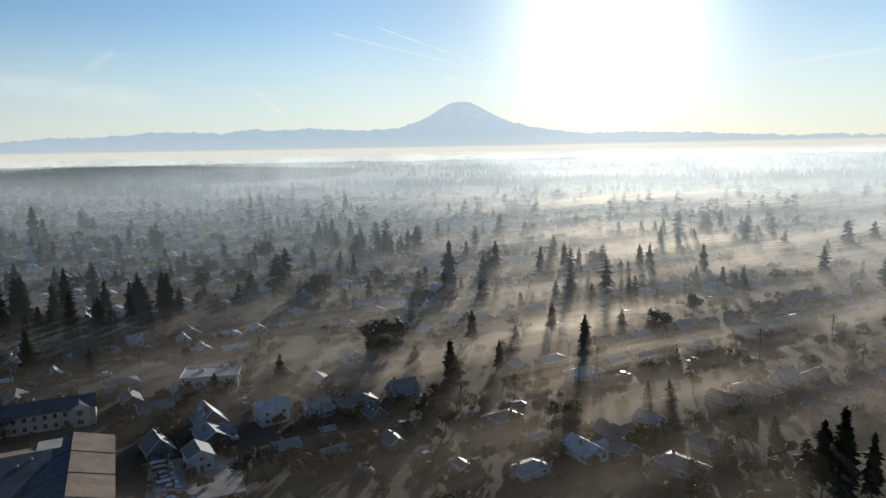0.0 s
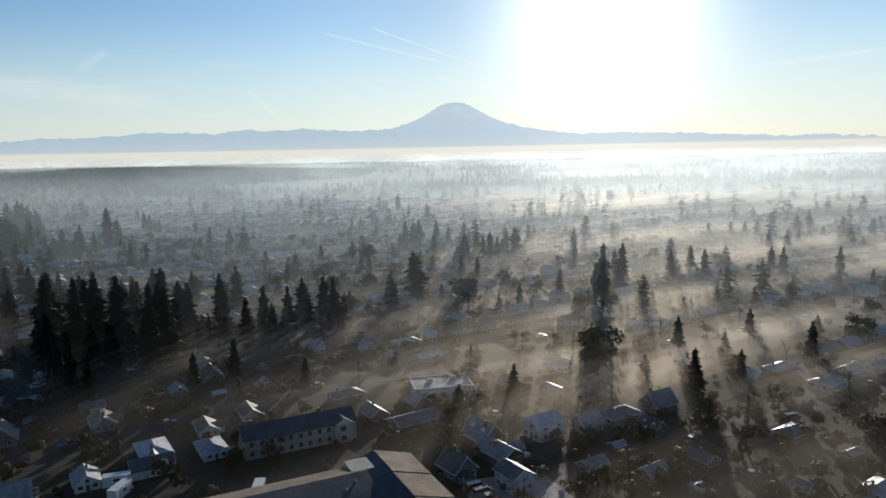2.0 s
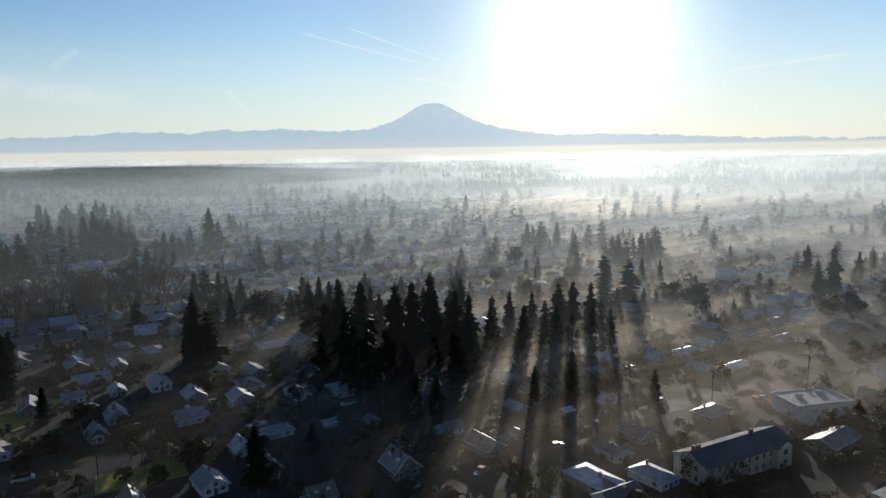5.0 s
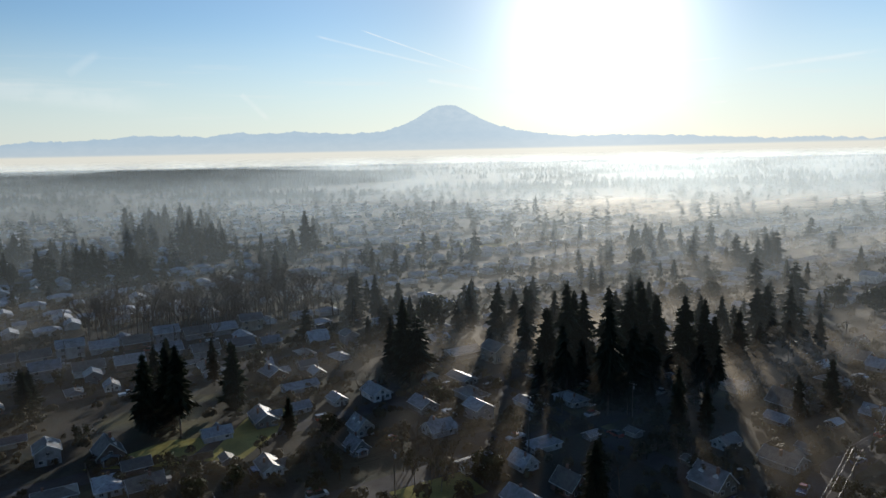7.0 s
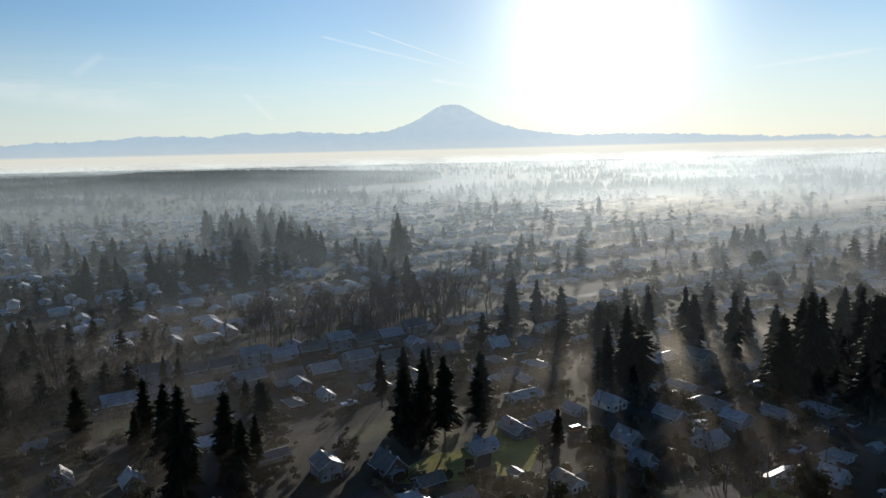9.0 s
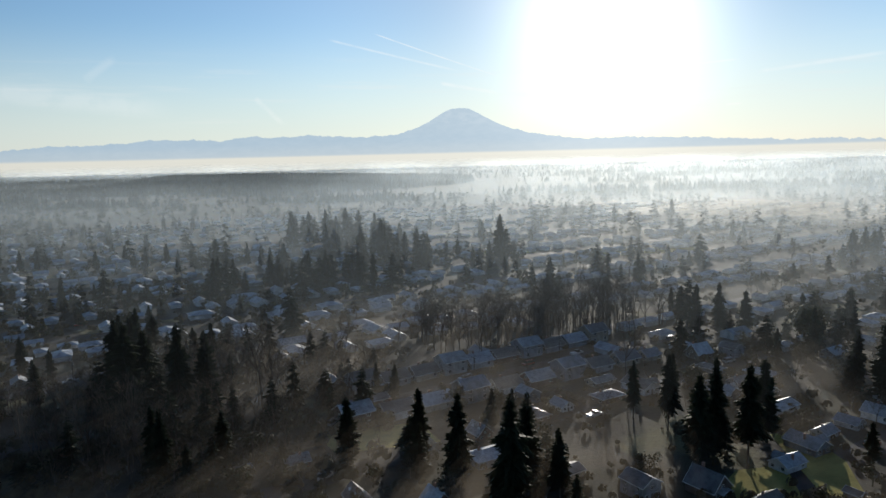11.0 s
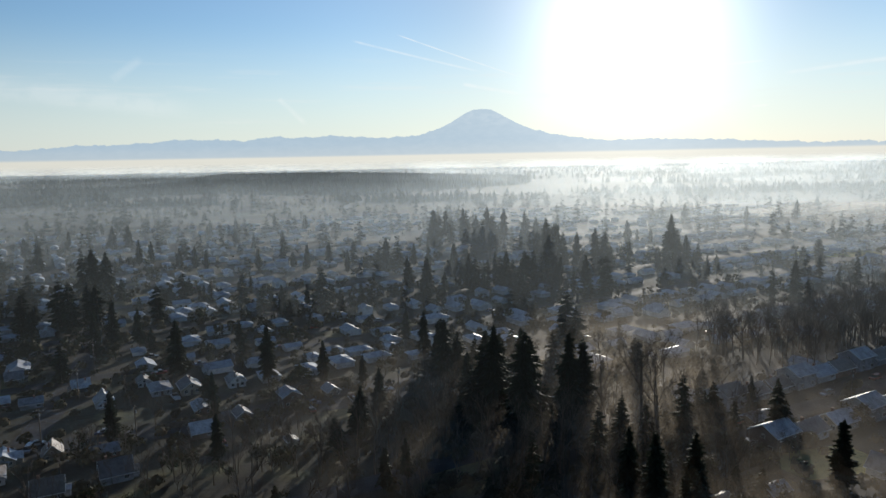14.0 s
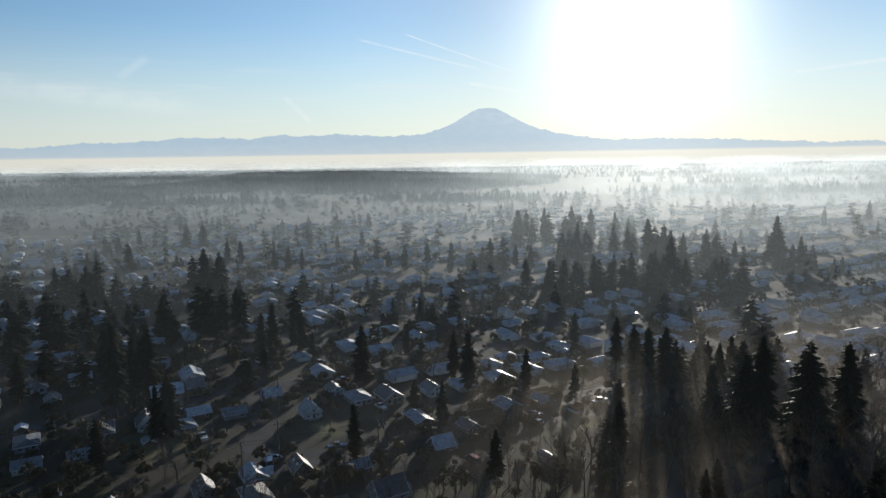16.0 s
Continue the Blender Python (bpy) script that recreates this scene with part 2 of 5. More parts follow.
BRICK = surface("chimney_brick", (0.28, 0.15, 0.11), (0.2, 0.11, 0.085), 1.5, 0.85, 0.4)
GLASS = surface("window_glass", (0.03, 0.035, 0.04), (0.02, 0.025, 0.03), 0.5, 0.12, 0.0, specular=0.6)
DOOR = surface("painted_door", (0.16, 0.12, 0.1), None, 1.0, 0.5, 0.1, random_tint=0.6)
ASPHALT = surface("asphalt", (0.055, 0.055, 0.058), (0.035, 0.035, 0.037), 0.12, 0.85, 0.25, 20.0, specular=0.15)
CONCRETE = surface("concrete", (0.3, 0.29, 0.27), (0.2, 0.195, 0.18), 0.4, 0.8, 0.3)
LAWN = surface("frosted_lawn", (0.34, 0.3, 0.09), (0.22, 0.2, 0.065), 0.12, 0.95, 1.0, 15.0, specular=0.03)
PAINT = surface("car_paint", (0.5, 0.5, 0.5), None, 0.5, 0.3, 0.0, palette=((0.62, 0.62, 0.62), (0.08, 0.08, 0.09), (0.3, 0.31, 0.33), (0.7, 0.7, 0.69), (0.05, 0.09, 0.2), (0.3, 0.04, 0.03)), specular=0.6)
RUBBER = surface("tyre_rubber", (0.02, 0.02, 0.02), (0.03, 0.03, 0.03), 3.0, 0.85, 0.0)
POLEWOOD = surface("weathered_pole", (0.13, 0.105, 0.085), None, 0.7, 0.9, 0.3)
WIRE = surface("black_cable", (0.03, 0.03, 0.03), None, 1.0, 0.6, 0.0)
FENCE = surface("fence_boards", (0.2, 0.16, 0.12), None, 0.6, 0.9, 0.2, random_tint=0.5)
FARWOOD = surface("far_conifers", (0.045, 0.06, 0.04), (0.025, 0.035, 0.026), 0.02, 0.9, 0.0)


def ground_material():
    m, n = material("suburban_ground")
    at = n.node("ShaderNodeNewGeometry").outputs["Position"]
    broad, yard, grain = n.noise(at, 0.012, 4.0), n.noise(at, 0.05, 4.0, 0.6), n.noise(at, 0.9, 4.0, 0.7)
    c = n.mix(n.ramp(yard, 0.36, 0.62), (0.045, 0.05, 0.028, 1), (0.06, 0.052, 0.04, 1))
    c = n.mix(n.ramp(broad, 0.42, 0.66), c, (0.036, 0.036, 0.032, 1))
    c = n.mix(n.math("MULTIPLY", n.ramp(n.noise(at, 0.028, 3.0), 0.58, 0.68), 0.6), c, (0.2, 0.185, 0.08, 1))
    c = n.mix(n.math("MULTIPLY", n.ramp(grain, 0.3, 0.7), 0.5), c, n.mix(1.0, c, (0.4, 0.4, 0.42, 1), "MULTIPLY"))
    b = n.node("ShaderNodeBsdfPrincipled")
    n.put(b.inputs["Base Color"], c)
    b.inputs["Roughness"].default_value = 0.95
    b.inputs["Specular IOR Level"].default_value = 0.2
    h = n.node("ShaderNodeBump")
    h.inputs["Strength"].default_value, h.inputs["Distance"].default_value = 0.6, 0.3
    n.put(h.inputs["Height"], grain)
    n.put(b.inputs["Normal"], h.outputs[0])
    n.links.new(b.outputs[0], n.node("ShaderNodeOutputMaterial").inputs[0])
    return m


def mist_material(name, curtain, weight=1.0):
    """Drifting ground mist: thin patches, denser towards the far plain and over the eastern hollow."""
    m, n = material(name)
    at = n.node("ShaderNodeNewGeometry").outputs["Position"]
    px, py, pz = n.split(at)
    # The mist drifts in long bands, a little north of east.
    along = n.math("ADD", n.math("MULTIPLY", px, 0.87), n.math("MULTIPLY", py, 0.49))
    over = n.math("SUBTRACT", n.math("MULTIPLY", py, 0.87), n.math("MULTIPLY", px, 0.49))
    band = n.node("ShaderNodeCombineXYZ")
    for socket, value in zip(band.inputs, (along, over, pz)):
        n.put(socket, value)
    drift = n.noise(n.scaled(band.outputs[0], 0.003, 0.014, 0.02), 1.0, 6.0, 0.62)
    wisps = n.noise(n.scaled(band.outputs[0], 0.007, 0.045, 0.03), 1.0, 5.0, 0.6)
    patch = n.math("MULTIPLY", n.ramp(drift, 0.36, 0.6), n.ramp(wisps, 0.38, 0.64, 0.22, 1.5))
    patch = n.math("MULTIPLY", patch, weight)
    west = n.ramp(n.math("ADD", px, n.math("MULTIPLY", py, 0.3)), -220.0, 230.0, 0.85 if curtain else 0.02, 1.0)
    west = n.math("MAXIMUM", west, n.ramp(py, 2350.0, 2900.0))
    plain = n.math("MULTIPLY", west, n.math("ADD", n.math("ADD", n.ramp(py, 230.0, 850.0, 0.4 * MIST[0], MIST[1] - 0.6 * MIST[0], False), n.ramp(py, 170.0, 250.0, 0.0, 0.6 * MIST[0])), n.ramp(py, 900.0, 3200.0, 0.0, MIST[2], False)))
    hollow = n.math("MULTIPLY", n.math("MULTIPLY", n.ramp(px, -130.0, 80.0), n.math("MULTIPLY", n.ramp(py, 140.0, 225.0), n.ramp(py, 700.0, 420.0))), MIST[3])
    bank = n.math("MULTIPLY", n.math("MULTIPLY", n.ramp(px, -200.0, 100.0), n.math("MULTIPLY", n.ramp(py, 640.0, 780.0), n.ramp(py, 1050.0, 930.0))), MIST[4])
    bank = n.math("ADD", bank, n.math("MULTIPLY", n.math("MULTIPLY", n.ramp(px, 60.0, 190.0), n.math("MULTIPLY", n.ramp(py, 330.0, 400.0), n.ramp(py, 640.0, 520.0))), 0.5 * MIST[4]))
    # Patches of their own lie in the wooded ravine and about the tall firs.
    dense = n.math("ADD", n.math("ADD", plain, hollow), bank)
    for mx, my, reach, much in ((-395.0, 275.0, 105.0, 0.028), (-180.0, 255.0, 65.0, 0.042)):
        dx, dy = n.math("DIVIDE", n.math("SUBTRACT", px, mx), reach), n.math("DIVIDE", n.math("SUBTRACT", py, my), reach)
        near = n.math("EXPONENT", n.math("MULTIPLY", n.math("ADD", n.math("MULTIPLY", dx, dx), n.math("MULTIPLY", dy, dy)), -1.0))
        dense = n.math("ADD", dense, n.math("MULTIPLY", near, much))
    if curtain:
        dense = n.math("MULTIPLY", west, n.math("MULTIPLY", n.ramp(pz, 70.0, 30.0), n.math("ADD", n.ramp(n.math("ADD", py, n.math("MULTIPLY", px, 0.165)), 200.0, 900.0, MIST[5], MIST[6], False), n.math("ADD", n.ramp(py, 2400.0, 2800.0, 0.0, 0.05), n.ramp(py, 1150.0, 1700.0, 0.0, 0.03)))))
        # The wooded ridges to the west stand clear of it.
        ridge = n.math("MULTIPLY", n.ramp(px, -200.0, -750.0), n.math("MULTIPLY", n.ramp(py, 550.0, 1000.0), n.ramp(py, 2700.0, 2300.0)))
        dense = n.math("MULTIPLY", dense, n.math("SUBTRACT", 1.0, n.math("MULTIPLY", ridge, 0.6)))
        patch = n.ramp(drift, 0.25, 0.7, 0.45, 1.0)
    alpha = n.math("MULTIPLY", dense, patch, clamp=True)
    t, d, x, both = n.node("ShaderNodeBsdfTranslucent"), n.node("ShaderNodeBsdfDiffuse"), n.node("ShaderNodeMixShader"), n.node("ShaderNodeMixShader")
    t.inputs["Color"].default_value = d.inputs["Color"].default_value = (0.92, 0.86, 0.75, 1)
    both.inputs[0].default_value = 0.2
    if curtain:
        t.inputs["Color"].default_value = d.inputs["Color"].default_value = (0.56, 0.655, 0.715, 1)
    else:
        # Droplets have no facing: they scatter the low sun as if turned full to it.
        facing = n.node("ShaderNodeCombineXYZ")
        for socket, value in zip(facing.inputs, TO_SUN):
            socket.default_value = value
        n.links.new(facing.outputs[0], d.inputs["Normal"])
        both.inputs[0].default_value = 0.85
    n.links.new(t.outputs[0], both.inputs[1])
    n.links.new(d.outputs[0], both.inputs[2])
    body = both.outputs[0]
    if not curtain:
        # Droplets throw most light onwards, at a slant: a very rough gloss along the sun's way.
        g, y = n.node("ShaderNodeBsdfGlossy"), n.node("ShaderNodeMixShader")
        g.inputs["Color"].default_value, g.inputs["Roughness"].default_value = (1.0, 0.895, 0.735, 1), 0.8
        tilt = n.node("ShaderNodeCombineXYZ")
        for socket, value in zip(tilt.inputs, (0.03, 0.12, 0.99)):
            socket.default_value = value
        n.links.new(tilt.outputs[0], g.inputs["Normal"])
        y.inputs[0].default_value = MIST[7]
        n.links.new(body, y.inputs[1])
        n.links.new(g.outputs[0], y.inputs[2])
        body = y.outputs[0]
    else:
        # Far haze scatters most of the light forwards, close round the sun's way.
        g, y = n.node("ShaderNodeBsdfRefraction"), n.node("ShaderNodeMixShader")
        g.inputs["Color"].default_value, g.inputs["Roughness"].default_value, g.inputs["IOR"].default_value = (0.86, 0.95, 0.97, 1), 0.8, 1.5
        y.inputs[0].default_value = MIST[8]
        n.links.new(body, y.inputs[1])
        n.links.new(g.outputs[0], y.inputs[2])
        body = y.outputs[0]
    n.put(x.inputs[0], alpha)
    n.links.new(n.node("ShaderNodeBsdfTransparent").outputs[0], x.inputs[1])
    n.links.new(body, x.inputs[2])
    n.links.new(x.outputs[0], n.node("ShaderNodeOutputMaterial").inputs[0])
    return m

# ---- building helpers ----
def mesh(name, verts, faces, mats, indices=None):
    me = bpy.data.meshes.new(name)
    me.from_pydata(verts, [], faces)
    for m in mats if isinstance(mats, (list, tuple)) else [mats]:
        me.materials.append(m)
    if indices is not None:
        me.polygons.foreach_set("material_index", indices)
    me.update()
    return me


def part(name, data, parent, label="", at=(0, 0, 0)):
    ob = new(name, data)
    ob.parent = parent
    ob.location = at
    return tagged(ob, label) if label else ob


def thing(name, label, category, group="", kind=""):
    return tagged(new(name), label, category, group, kind)


class Shape:
    """Vertices and faces of one mesh, gathered piece by piece."""

    def __init__(self):
        self.v, self.f, self.m = [], [], []

    def add(self, verts, faces, mat=0):
        k = len(self.v)
        self.v += [tuple(p) for p in verts]
        self.f += [tuple(i + k for i in face) for face in faces]
        self.m += [mat] * len(faces)

    def box(self, x0, y0, z0, x1, y1, z1, mat=0):
        self.add([(x, y, z) for x in (x0, x1) for y in (y0, y1) for z in (z0, z1)],
                 [(0, 1, 3, 2), (4, 6, 7, 5), (0, 4, 5, 1), (2, 3, 7, 6), (0, 2, 6, 4), (1, 5, 7, 3)], mat)

    def prism(self, outline, y0, y1, mat=0):
        """An outline in x and z, drawn out along y."""
        n = len(outline)
        self.add([(x, y0, z) for x, z in outline] + [(x, y1, z) for x, z in outline],
                 [tuple(range(n)), tuple(range(2 * n - 1, n - 1, -1))] + [(i, i + n, (i + 1) % n + n, (i + 1) % n) for i in range(n)], mat)

    def tube(self, a, b, ra, rb, sides=5, mat=0):
        a, b = Vector(a), Vector(b)
        q = (b - a).to_track_quat("Z", "Y")
        ring = [q @ Vector((math.cos(6.2832 * i / sides), math.sin(6.2832 * i / sides), 0)) for i in range(sides)]
        self.add([a + r * ra for r in ring] + [b + r * rb for r in ring], [(i, (i + 1) % sides, (i + 1) % sides + sides, i + sides) for i in range(sides)], mat)

    def mesh(self, name, mats):
        return mesh(name, self.v, self.f, mats, self.m)


def place(x, y, z=0.0, turn=0.0, sx=1.0, sy=None, sz=None):
    return Matrix.LocRotScale((x, y, z), Euler((0, 0, radians(turn))), (sx, sx if sy is None else sy, sx if sz is None else sz))


# ---- ground ----
def ease(v, a, b):
    """0 at a, 1 at b, smooth between."""
    t = max(0.0, min(1.0, (v - a) / (b - a)))
    return t * t * (3 - 2 * t)


def rise(x, y):
    """The lie of the land: flat suburb, wooded ridges far off to the left of the peak."""
    ridge = 23.0 * math.exp(-(((y - 2150) / 330.0) ** 2)) * ease(x, -1380, -1180) * ease(x, -150, -950)
    behind = 5.0 * math.exp(-(((y - 3000) / 380.0) ** 2)) * ease(x, -700, -1500)
    spur = 9.0 * math.exp(-(((y - 1480) / 260.0) ** 2)) * ease(x, -1080, -1420)
    return ridge + behind + spur


def ground():
    xs = [-6500, -5000, -3800] + list(range(-3000, 1600, 100)) + [1800, 2400, 3200, 4300, 5500]
    ys = [-1500, -600, -100] + list(range(100, 3200, 80)) + [3400, 3800, 4400, 5000, 5600, 6500]
    v = [(x, y, rise(x, y)) for y in ys for x in xs]
    n = len(xs)
    f = [(j * n + i, j * n + i + 1, (j + 1) * n + i + 1, (j + 1) * n + i) for j in range(len(ys) - 1) for i in range(n - 1)]
    ob = new("ground", mesh("ground", v, f, ground_material()))
    for p in ob.data.polygons:
        p.use_smooth = True
    return tagged(ob, "flat winter ground of dull grass and bare earth", "ground", kind="structure")


ground()


def strip(name, points, width, z, mat, label, category, kind="structure"):
    """A paved way of even width along a bent line, with a real thickness."""
    s = Shape()
    pts = [Vector((*p, 0)) for p in points]
    left, right = [], []
    for i, p in enumerate(pts):
        d = (pts[min(i + 1, len(pts) - 1)] - pts[max(i - 1, 0)]).normalized()
        n = Vector((-d.y, d.x, 0)) * width / 2
        left.append(p + n), right.append(p - n)
    k = len(pts)
    v = [(q.x, q.y, h) for h in (z, -0.2) for row in (left, right) for q in row]
    f = [(i, k + i, k + i + 1, i + 1) for i in range(k - 1)]
    f += [(i, i + 1, 2 * k + i + 1, 2 * k + i) for i in range(k - 1)] + [(k + i + 1, k + i, 3 * k + i, 3 * k + i + 1) for i in range(k - 1)]
    s.add(v, f)
    return tagged(new(name, s.mesh(name, mat)), label, category, kind=kind)


STREET = radians(32)
U, V = Vector((math.cos(STREET), math.sin(STREET), 0)), Vector((-math.sin(STREET), math.cos(STREET), 0))


def uv(u, v):
    p = U * u + V * v
    return p.x, p.y


ROADS = [
    [(-209, 116), (-167, 163), (-149, 184), (-114, 209), (-80, 222), (-29, 239), (39, 267), (146, 325)],
    [(-320, 146), (-254, 180), (-219, 201), (-175, 229), (-116, 265), (-58, 303)],
    [(-167, 163), (-190, 200), (-219, 250), (-242, 291)],
    [(-219, 201), (-242, 233), (-254, 254)],
    [(-403, 254), (-335, 297), (-254, 345)],
    [(-407, 231), (-388, 264), (-427, 320)],
    [(-660, 194), (-605, 229), (-578, 251), (-553, 257), (-504, 281), (-456, 312)],
    [(-586, 237), (-598, 281), (-621, 341), (-669, 427)],
    [(-737, 320), (-621, 341), (-543, 367), (-456, 407)],
    [(-60, 114), (-39, 160), (-80, 222)],
    [(-39, 160), (29, 189), (136, 242)],
]
for line_pts in ROADS:
    strip("road", line_pts, 7.5, 0.03, ASPHALT, "worn dark asphalt residential street", "road")
for k in range(13):
    a, b = uv(-900, 330 + 62 * k), uv(900, 330 + 62 * k)
    strip("road", [a, ((a[0] + b[0]) / 2, (a[1] + b[1]) / 2), b], 7.0, 0.026, ASPHALT, "dark asphalt street between far houses", "road")


# ---- mist ----
MIST_HIGH = mist_material("far_haze", True)


def mist_layer(z, seed, weight):
    """One drifting layer of ground mist, its top uneven."""
    xs = [-6000, -4000, -2500] + list(range(-1800, 1300, 60)) + [1600, 2500, 4500]
    ys = [100] + list(range(160, 1400, 60)) + [1500, 1700, 2000, 2400, 3000, 3700, 4400, 5200]
    v = [(x, y, z + 1.5 * noise.noise((x * 0.006 + seed, y * 0.009, seed * 3.1))) for y in ys for x in xs]
    n = len(xs)
    f = [(j * n + i, j * n + i + 1, (j + 1) * n + i + 1, (j + 1) * n + i) for j in range(len(ys) - 1) for i in range(n - 1)]
    ob = new("ground_mist", mesh("ground_mist", v, f, mist_material("ground_mist", False, weight)))
    for p in ob.data.polygons:
        p.use_smooth = True
    tagged(ob, "thin white drifting layer of morning ground mist", "mist", "mist over the suburb", "stuff")


def haze_bank(y, seed):
    """An upright bank of haze, bent and uneven, far across the plain."""
    xs = list(range(-5200, 3400, 100))
    v = [(x, y + 0.09 * y * noise.noise((x * 0.004, seed, 0)), z) for z in (-1, 12, 30, 64) for x in xs]
    n = len(xs)
    f = [(j * n + i, j * n + i + 1, (j + 1) * n + i + 1, (j + 1) * n + i) for j in range(3) for i in range(n - 1)]
    ob = new("haze_bank", mesh("haze_bank", v, f, MIST_HIGH))
    for p in ob.data.polygons:
        p.use_smooth = True
    tagged(ob, "pale bank of sunlit haze across the plain", "mist", "mist over the suburb", "stuff")


for i, (z, weight) in enumerate(((1.6, 0.9), (3.2, 1.0), (4.8, 1.1), (6.4, 1.0), (8.2, 0.75), (11.0, 0.35), (15.0, 0.15))):
    mist_layer(z, i * 1.7 + 0.3, weight)
for i, y in enumerate((215, 255, 310, 385, 475, 580, 710, 870, 1080, 1400, 1900, 2750, 3400)):
    haze_bank(y, i * 2.3)


# ---- trees ----
def conifer_mesh(rng, levels, arms, twigs, droop, name, base=0.1, fat=0.19):
    """A crown one metre high: whorls of drooping, ragged boughs round the stem."""
    s = Shape()
    lean = rng.uniform(0, 6.28)
    for i in range(levels):
        t = i / (levels - 1)
        z = base + (0.985 - base) * t ** 0.9
        reach = fat * ((1 - t) ** 0.62 * (1.0 + 0.14 * math.sin(t * 23 + lean)) * (0.85 + 0.3 * rng.random())) * min(1.0, 0.5 + t * 2.4) * rng.uniform(0.7, 1.12) + 0.008
        turn = rng.uniform(0, 6.28)
        for k in range(arms):
            if rng.random() < 0.12:
                continue
            a = turn + 6.2832 * k / arms + rng.uniform(-0.35, 0.35)
            r = reach * rng.uniform(0.55, 1.2)
            ca, sa = math.cos(a), math.sin(a)
            zj = z + rng.uniform(-1.7, 1.7) * (1.1 - t) / levels
            sink = r * droop * rng.uniform(0.5, 1.3) - 0.25 * r * t
            wide = r * rng.uniform(0.3, 0.5)

            def at(f, side, down):
                return (ca * r * f - sa * side, sa * r * f + ca * side, zj - sink * f * f - down)

            for j in range(twigs):
                f0, f1 = j / twigs, min(1.0, (j + 1.35) / twigs)
                span = wide * (1 - 0.65 * f0) * rng.uniform(0.7, 1.25)
                s.add([at(f0, 0, 0), at(f1, span, span * 0.55), at(f0 + 0.12, span * 0.35, span * 0.9)], [(0, 1, 2)])
                s.add([at(f0, 0, 0), at(f1, -span, span * 0.55), at(f0 + 0.12, -span * 0.35, span * 0.9)], [(0, 2, 1)])
            s.add([at(0, 0, -0.01), at(1.08, 0, 0), at(0.55, 0, wide * 0.8)], [(0, 1, 2)])
            s.add([at(0.2, wide * 0.5, 0), at(0.2, -wide * 0.5, 0), at(1.05, 0, 0.0)], [(0, 1, 2)])
    return s.mesh(name, NEEDLE)


def stem_mesh(name, height, r, mat=BARK):
    s = Shape()
    s.tube((0, 0, -0.03), (0, 0, height * 0.5), r, r * 0.6, 6)
    s.tube((0, 0, height * 0.5), (0, 0, height), r * 0.6, r * 0.12, 6)
    return s.mesh(name, mat)


def conifer(rng, name, label, levels, arms, twigs, droop, base, fat, group):
    ob = thing(name, label, "tree", group)
    part("trunk", stem_mesh("trunk", 0.97, 0.012), ob)
    part("crown", conifer_mesh(rng, levels, arms, twigs, droop, "crown", base, fat), ob)
    return ob


rng = random.Random(11)
FIRS = [conifer(rng, "fir_tree", "tall dark green Douglas fir with ragged drooping boughs", 44, 10, 3, d, b, f, "firs of the suburb")
        for d, b, f in ((0.35, 0.12, 0.185), (0.6, 0.2, 0.17), (0.25, 0.08, 0.2), (0.5, 0.28, 0.165), (0.45, 0.05, 0.215))]
CEDARS = [conifer(rng, "cedar_tree", "dense dark green cedar with foliage to the ground", 24, 8, 3, 0.5, 0.02, f, "cedars of the suburb") for f in (0.25, 0.31)]
FARFIRS = [conifer(rng, "fir_tree", "dark fir tree fading into the mist", 20, 6, 2, 0.5, 0.04, f, "far firs") for f in (0.21, 0.26, 0.31)]


def bare_mesh(rng, depth=5):
    s = Shape()

    def grow(p, d, length, r, level):
        q = p + d * length
        s.tube(p, q, r, r * 0.6, 4 if level > 2 else 3)
        if level == 0:
            return
        for _ in range(3 if level > 1 else 4):
            e = (d + Vector((rng.uniform(-1, 1), rng.uniform(-1, 1), rng.uniform(-0.25, 0.7))) * 0.62).normalized()
            grow(p + d * length * rng.uniform(0.55, 1.0), e, length * rng.uniform(0.55, 0.78), r * 0.52, level - 1)

    grow(Vector((0, 0, -0.02)), Vector((rng.uniform(-0.06, 0.06), rng.uniform(-0.06, 0.06), 1)).normalized(), 0.42, 0.014, depth)
    top = max(p[2] for p in s.v)
    s.v = [(x / top, y / top, z / top) for x, y, z in s.v]
    trunk, crown = Shape(), Shape()
    trunk.v, crown.v = s.v[:8], s.v[8:]
    trunk.f, crown.f = [f for f in s.f if max(f) < 8], [tuple(i - 8 for i in f) for f in s.f if min(f) >= 8]
    trunk.m, crown.m = [0] * len(trunk.f), [0] * len(crown.f)
    return trunk.mesh("trunk", TWIG), crown.mesh("crown", TWIG)


def bare_tree(rng):
    ob = thing("bare_tree", "leafless grey-brown alder with fine upright twigs", "tree", "bare trees of the ravine")
    t, c = bare_mesh(rng)
    part("trunk", t, ob)
    part("crown", c, ob)
    return ob


BARES = [bare_tree(rng) for _ in range(4)]


